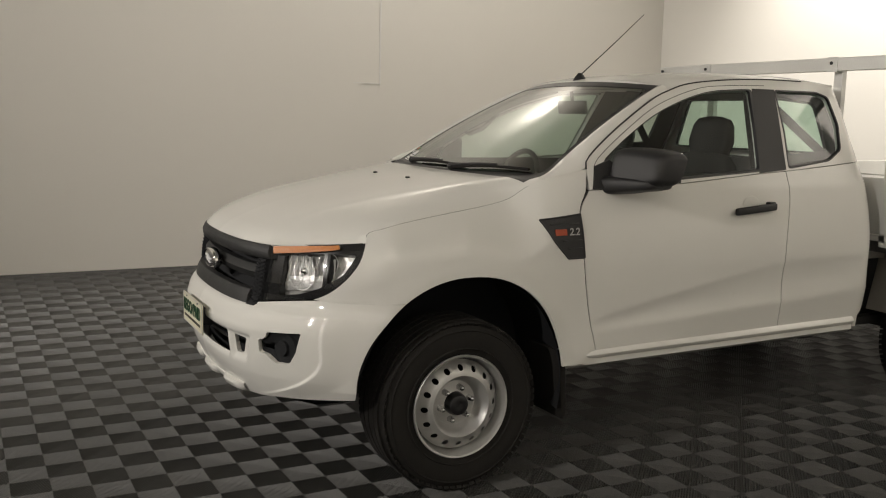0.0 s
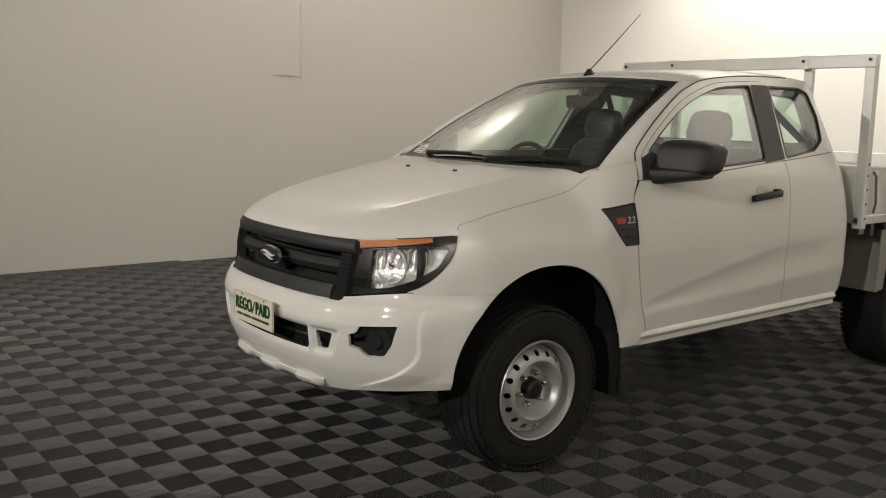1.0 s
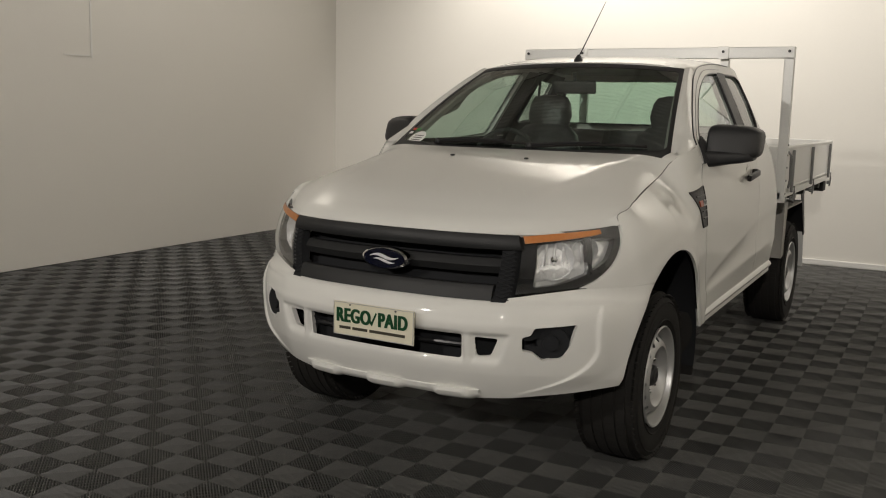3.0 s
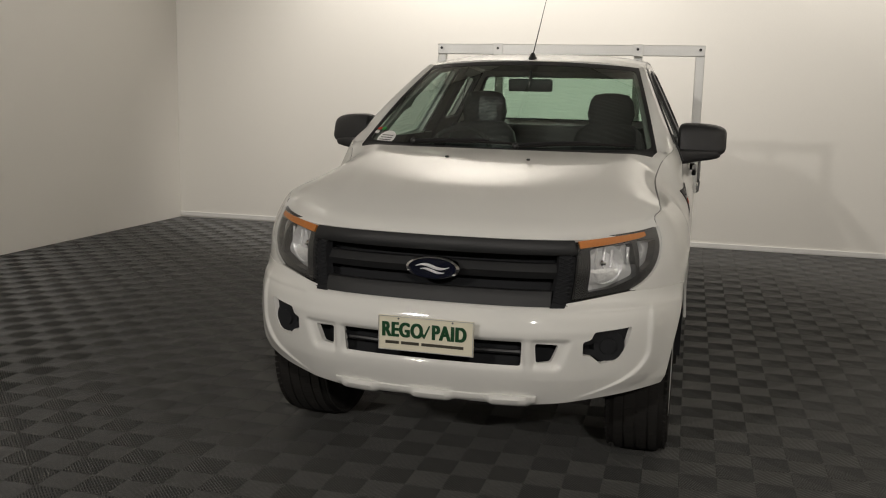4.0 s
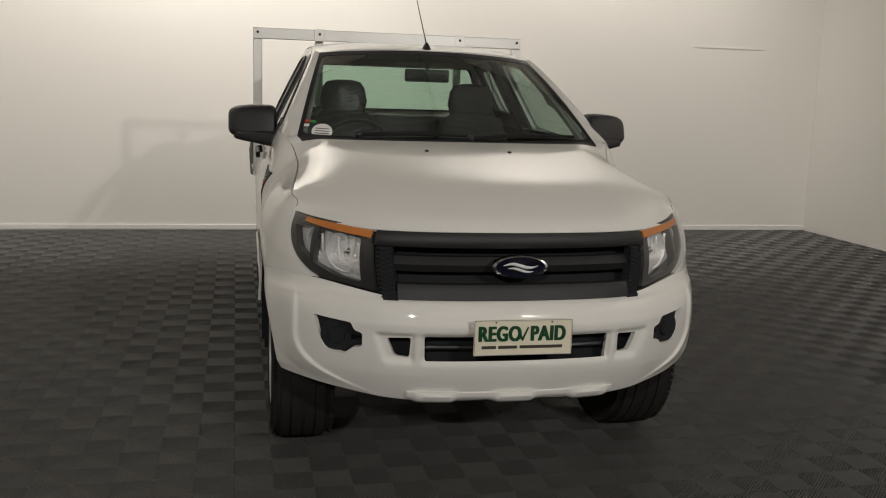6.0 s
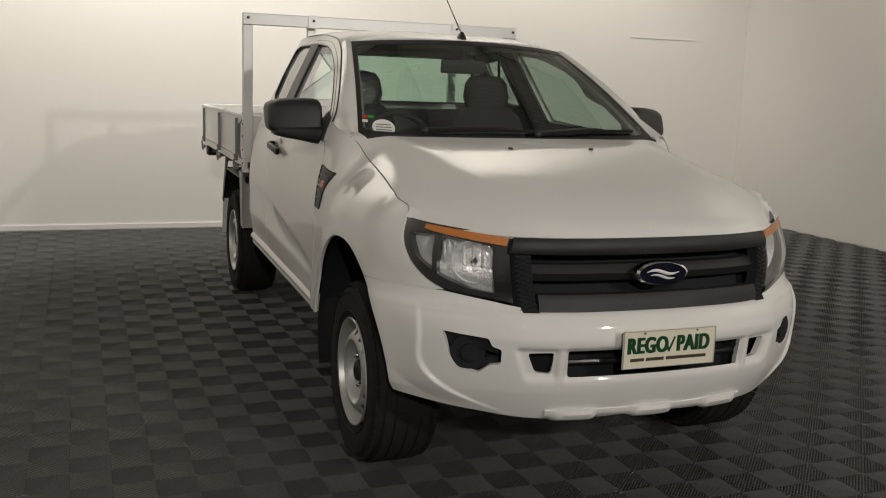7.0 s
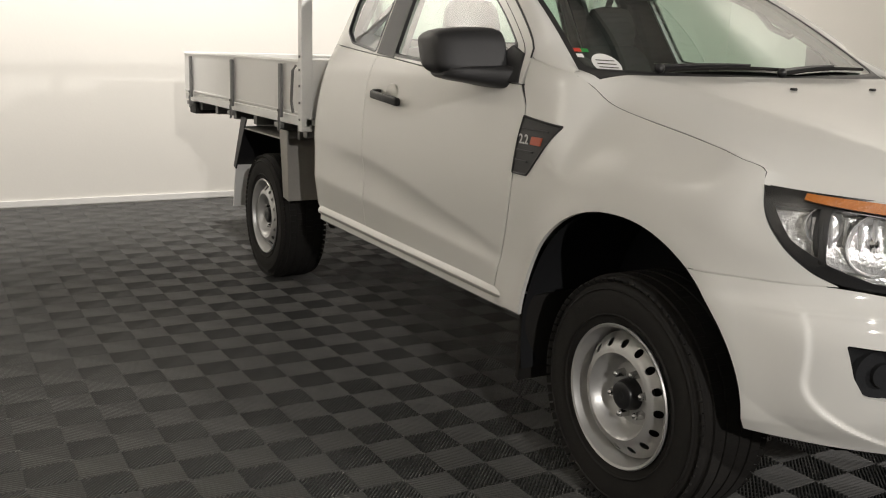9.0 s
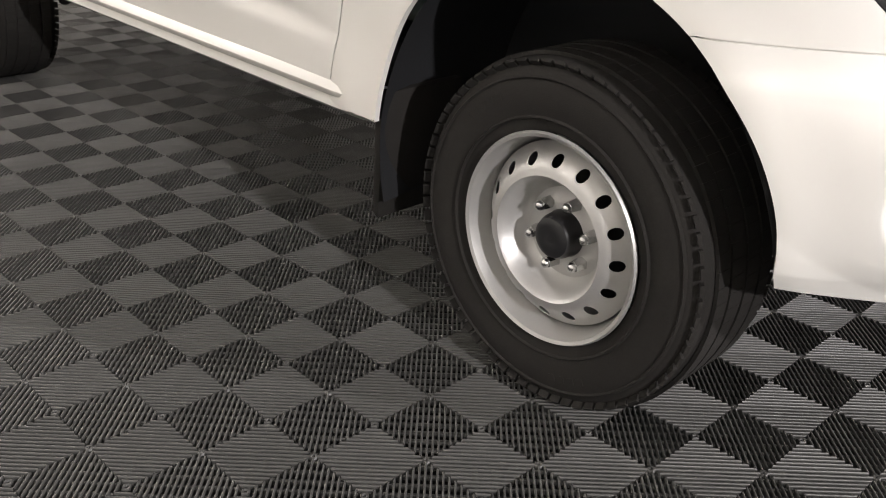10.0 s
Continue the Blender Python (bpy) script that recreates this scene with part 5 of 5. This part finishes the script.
    for r in (0.246, 0.322):
        add_lathe(b2, [(0.1255 if r < 0.3 else 0.1275, r - 0.004), (0.1300 if r < 0.3 else 0.1310, r), (0.1255 if r < 0.3 else 0.1262, r + 0.004)], 96)
    for k in range(9):
        t = 0.5 + k * 0.085 + (2.4 if k > 4 else 0)
        add_box(b2, (-0.008, 0.1284, 0.286), (0.008, 0.1302, 0.300), 0.0, Matrix.Rotation(t, 4, "Y"))
    part("sidewall_ribs", b2, RUBBER, tyre, smooth=False)
    wheel.matrix_basis = pose(x, y, 0.3655, 0, 0, 0 if sgn > 0 else 180)
    return wheel


for x, w in ((-0.007, 0.755), (3.205, 0.772)):
    for sgn in (-1, 1):
        wheel_at(x, w * sgn, sgn)

# ---- underbody ----
for y in (-0.42, 0.42):
    part("chassis_rail", box((-0.62, y - 0.045, 0.44), (4.70, y + 0.045, 0.60), 0.01), CHASSIS, truck)
part("front_axle", tube([(0.01, -0.66, 0.38), (0.01, 0.66, 0.38)], 0.05, 12), CHASSIS, truck)
part("rear_axle", tube([(3.235, -0.66, 0.38), (3.235, 0.66, 0.38)], 0.055, 12), CHASSIS, truck)
bm = bmesh.new()
bmesh.ops.create_uvsphere(bm, u_segments=20, v_segments=12, radius=0.16)
bmesh.ops.translate(bm, verts=bm.verts, vec=(3.22, 0, 0.38))
part("differential", bm, CHASSIS, truck)
part("engine_guard", box((-0.60, -0.50, 0.34), (0.55, 0.50, 0.50), 0.03), CHASSIS, truck)
part("gearbox", box((0.55, -0.20, 0.40), (1.9, 0.20, 0.54), 0.05), CHASSIS, truck)
part("fuel_tank", box((1.2, -0.66, 0.45), (2.2, -0.25, 0.54), 0.03), CHASSIS, truck)
part("hanging_stay", tube([(2.44, 0.79, 0.62), (2.36, 0.82, 0.545), (2.30, 0.84, 0.500), (2.255, 0.85, 0.478)], [0.016, 0.018, 0.022, 0.024], 10), CHASSIS, truck, "short black stay end behind the cab")
part("exhaust", tube([(0.6, 0.35, 0.40), (2.6, 0.35, 0.42), (3.0, 0.5, 0.55), (4.4, 0.55, 0.55)], 0.035, 10), CHASSIS, truck)
for sgn in (-1, 1):
    part("body_mount", box((2.12, 0.62 * sgn - 0.10, 0.42), (2.24, 0.62 * sgn + 0.12, 0.52), 0.02, pose(0, 0, 0)), CHASSIS, truck)
    part("leaf_spring", box((2.65, 0.55 * sgn - 0.035, 0.42), (3.85, 0.55 * sgn + 0.035, 0.47), 0.01), CHASSIS, truck)

# ---- the tray ----
TX0, TX1, TZ = 2.47, 4.93, 0.955
tray = part("tray_floor", box((TX0, -0.90, TZ), (TX1, 0.90, TZ + 0.035), 0.004), ALLOY, truck, "mill-finish aluminium tray floor", smooth=False)
for x in np.arange(2.62, 4.8, 0.42):
    part("cross_bearer", box((x - 0.03, -0.86, TZ - 0.075), (x + 0.03, 0.86, TZ - 0.002), 0.004), ZINC, tray, smooth=False)
for y in (-0.42, 0.42):
    part("sub_rail", box((2.45, y - 0.04, 0.60), (4.68, y + 0.04, TZ - 0.077), 0.006), CHASSIS, tray)
for sgn in (-1, 1):
    # coaming rail, drop side with ribs, stakes and latches
    part("coaming_rail", box((TX0, 0.900 * sgn - 0.012, TZ - 0.008), (TX1, 0.900 * sgn + 0.012, TZ + 0.040), 0.004), ALLOY, tray, smooth=False)
    ds = part("drop_side", box((2.535, 0.905 * sgn - 0.011, TZ + 0.046), (TX1 - 0.01, 0.905 * sgn + 0.011, TZ + 0.332), 0.005), ALLOYSIDE, tray, "pale aluminium drop side", smooth=False)
    for z in (0.055, 0.315):
        part("side_rib", box((2.54, 0.917 * sgn - 0.004, TZ + z), (TX1 - 0.015, 0.917 * sgn + 0.004, TZ + z + 0.010), 0.002), ALLOYSIDE, ds, smooth=False)
    for x in (2.800, 3.690, 4.690):
        st = part("latch_post", box((x - 0.016, 0.930 * sgn - 0.008, TZ + 0.02), (x + 0.016, 0.930 * sgn + 0.010, TZ + 0.305), 0.004), ZINC, ds, "dark zinc latch post", smooth=False)
        part("latch_lever", box((x - 0.045, 0.935 * sgn - 0.012, TZ - 0.035), (x + 0.060, 0.935 * sgn + 0.012, TZ - 0.008), 0.004), ZINC, st, smooth=False)
        part("latch_hook", tube([(x, 0.945 * sgn, TZ + 0.06), (x - 0.03, 0.952 * sgn, TZ + 0.02), (x - 0.03, 0.948 * sgn, TZ - 0.04), (x + 0.01, 0.94 * sgn, TZ - 0.05)], 0.007, 6), ZINC, st)
    part("latch_handle", tube([(2.575, 0.925 * sgn, TZ + 0.300), (2.570, 0.945 * sgn, TZ + 0.275), (2.585, 0.948 * sgn, TZ + 0.12), (2.580, 0.940 * sgn, TZ + 0.06)], 0.008, 6), ZINC, ds)
part("tail_board", box((TX1 - 0.022, -0.89, TZ + 0.046), (TX1, 0.89, TZ + 0.332), 0.005), ALLOYSIDE, tray, "pale aluminium tail board", smooth=False)
part("front_board", box((TX0 + 0.005, -0.875, TZ + 0.036), (TX0 + 0.03, 0.875, TZ + 0.332), 0.004), ALLOY, tray, smooth=False)
# headboard
head = part("headboard", box((2.472, -0.935, 1.850), (2.522, 0.935, 1.922), 0.004), ALLOY, truck, "aluminium headboard frame behind the cab", smooth=False)
for y in (-0.905, 0.905):
    part("headboard_post", box((2.470, y - 0.030, 0.925), (2.520, y + 0.030, 1.849), 0.004), ALLOY, head, smooth=False)
    for z in (0.985, 1.07, 1.155, 1.235, 1.300):
        bm = bmesh.new()
        bmesh.ops.create_cone(bm, cap_ends=True, segments=8, radius1=0.007, radius2=0.006, depth=0.006)
        bmesh.ops.transform(bm, matrix=pose(2.495, y + math.copysign(0.032, y), z, 90, 0, 0), verts=bm.verts)
        part("rivet", bm, ZINC, head)
for y in (-0.49, 0.49):
    part("headboard_post", box((2.524, y - 0.028, 0.99), (2.560, y + 0.028, 1.921), 0.004), ALLOY, head, smooth=False)
    part("joint_plate", box((2.466, y - 0.035, 1.846), (2.4715, y + 0.035, 1.926), 0.002), ALLOY, head, smooth=False)
for y in (-0.905, -0.49, 0.49, 0.905):
    bm = bmesh.new()
    bmesh.ops.create_cone(bm, cap_ends=True, segments=10, radius1=0.0095, radius2=0.008, depth=0.010)
    bmesh.ops.transform(bm, matrix=pose(2.464, y, 1.893, 0, 90, 0), verts=bm.verts)
    part("bolt", bm, TRIM, head)
part("mesh_bar", box((2.528, -0.88, 1.296), (2.536, 0.88, 1.304)), ALLOY, head, smooth=False)
# guards over the rear wheels
for sgn in (-1, 1):
    gd = part("rear_guard", box((2.66, 0.62 * sgn - 0.01, 0.815), (3.78, 0.62 * sgn + 0.01, 0.86), 0.004), GUARD, truck, "grey sheet guard round the rear wheel", smooth=False)
    y0, y1 = sorted((0.60 * sgn, 0.895 * sgn))
    part("guard_top", box((2.86, y0, 0.845), (3.62, y1, 0.853)), GUARD, gd, smooth=False)
    bm = prism([(2.86, 0.852), (2.775, 0.52), (2.783, 0.518), (2.868, 0.850)], 1, y0, y1)
    part("guard_front", bm, GUARD, gd, smooth=False)
    ya, yb = sorted((0.888 * sgn, 0.897 * sgn))
    bm = prism([(2.80, 0.90), (2.92, 0.90), (2.905, 0.83), (2.862, 0.53), (2.775, 0.518)], 1, ya, yb)
    part("guard_flange", bm, GUARD, gd, "pale grey front flange", smooth=False)
    bm = prism([(3.52, 0.915), (3.62, 0.915), (3.80, 0.59), (3.76, 0.575), (3.60, 0.80)], 1, ya, yb)
    part("guard_flange", bm, BLACK, gd, "dark rear flange", smooth=False)
    bm = prism([(3.61, 0.855), (3.79, 0.585), (3.798, 0.588), (3.62, 0.856)], 1, y0, y1)
    part("guard_rear", bm, BLACK, gd, smooth=False)
    bm = prism([(3.755, 0.60), (3.763, 0.60), (3.835, 0.325), (3.827, 0.322)], 1, y0, y1)
    part("rear_mudflap", bm, PAPER, gd, "white mudflap behind the rear wheel", smooth=False)
    part("guard_stay", box((2.80, 0.80 * sgn - 0.02, 0.85), (2.84, 0.80 * sgn + 0.02, 0.955)), ZINC, gd, smooth=False)
    part("tail_lamp", box((4.74, 0.80 * sgn - 0.09, 0.85), (4.90, 0.80 * sgn + 0.09, 0.93), 0.006), CHASSIS, truck, "dark tail lamp box under the tray")

# ---- floor of ribbed tiles ----
SQ, SPIN, OX, OY = 0.1526, radians(0.581), -0.0055, -0.0288
TURN = Matrix.Translation((OX, OY, 0)) @ Matrix.Rotation(SPIN, 4, "Z")
# base sheet, coloured to stand for deep shade between the ribs
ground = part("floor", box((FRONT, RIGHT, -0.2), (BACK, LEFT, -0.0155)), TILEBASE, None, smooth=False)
tagged(ground, "dark interlocking ribbed plastic tile floor", "floor", kind="structure")


def tile_mesh(near):
    """Four squares of slanting ribs; in two of them the ribs run the other way, with low cross-bars between."""
    verts, faces = [], []
    ribs = 19
    step = SQ * math.sqrt(2) / ribs
    c = 1 / math.sqrt(2)
    section = ((-0.205, -0.0153), (-0.195, -0.0030), (-0.105, 0.0), (0.105, 0.0), (0.195, -0.0030), (0.205, -0.0153))
    for i in (0, 1):
        for j in (0, 1):
            cx, cy = SQ * (i - 0.5), SQ * (j - 0.5)
            turn = -1 if (i + j) % 2 else 1

            def add(line, across):
                n = len(verts)
                for v, z in line:
                    half = max(SQ / math.sqrt(2) - abs(v) - 0.0012, 0.0004)
                    for u in (-half, half):
                        a, b = (v, u) if across else (u, v)
                        verts.append((cx + c * (a - turn * b), cy + c * (turn * a + b), z))
                faces.extend((n + 2 * q, n + 2 * q + 1, n + 2 * q + 3, n + 2 * q + 2) for q in range(len(line) - 1))

            for k in range(ribs):
                d = (k + 0.5) * step - SQ / math.sqrt(2)
                add([(d + e * step, z) for e, z in section], False)
            if near:
                for k in range(8):
                    d = (k + 0.5) * SQ * math.sqrt(2) / 8 - SQ / math.sqrt(2)
                    add([(d - 0.0046, -0.014), (d - 0.0036, -0.0060), (d + 0.0036, -0.0060), (d + 0.0046, -0.014)], True)
    if near:
        for x, y in ((0, 0), (SQ, 0), (0, SQ), (SQ, SQ)):
            n = len(verts)
            for r, z in ((0.0085, -0.012), (0.0078, -0.0004), (0.0045, -0.0004), (0.0035, -0.004)):
                verts.extend((x + r * math.cos(t), y + r * math.sin(t), z) for t in (math.pi * q / 4 for q in range(8)))
            faces.extend((n + 8 * w + q, n + 8 * w + (q + 1) % 8, n + 8 * w + 8 + (q + 1) % 8, n + 8 * w + 8 + q) for w in range(3) for q in range(8))
    return verts, faces


tv, tf = tile_mesh(True)
tile_data = bpy.data.meshes.new("floor_tile")
tile_data.from_pydata(tv, [], tf)
tile_data.materials.append(TILE)
tile_data.polygons.foreach_set("use_smooth", [True] * len(tile_data.polygons))
spots = []
for i in range(-36, 22):
    for j in range(-21, 19):
        p = TURN @ Vector((SQ * (2 * i + 1), SQ * (2 * j + 1), 0))
        if FRONT - 0.03 < p.x < BACK + 0.03 and RIGHT - 0.03 < p.y < LEFT + 0.03:
            spots.append((p, math.hypot((p.x - 0.4) / 1.5, p.y)))
spots.sort(key=lambda s: s[1])
for p, _ in spots[:300]:
    ob = new("tile", tile_data)
    ob.parent = ground
    ob.matrix_basis = Matrix.Translation(p) @ Matrix.Rotation(SPIN, 4, "Z")
tv, tf = tile_mesh(False)
base = np.array(tv)
c, s = math.cos(SPIN), math.sin(SPIN)
base[:, :2] = base[:, :2] @ np.array([[c, s], [-s, c]])
many, all_faces = [], []
for n, (p, _) in enumerate(spots[300:]):
    many.append(base + np.array(p))
    off = n * len(tv)
    all_faces += [tuple(off + q for q in f) for f in tf]
rest = mesh_object("tile_field", np.concatenate(many), all_faces, TILE, ground, smooth=False)
rest.data.polygons.foreach_set("use_smooth", [True] * len(rest.data.polygons))
tagged(rest, "further ribbed floor tiles", kind="stuff")
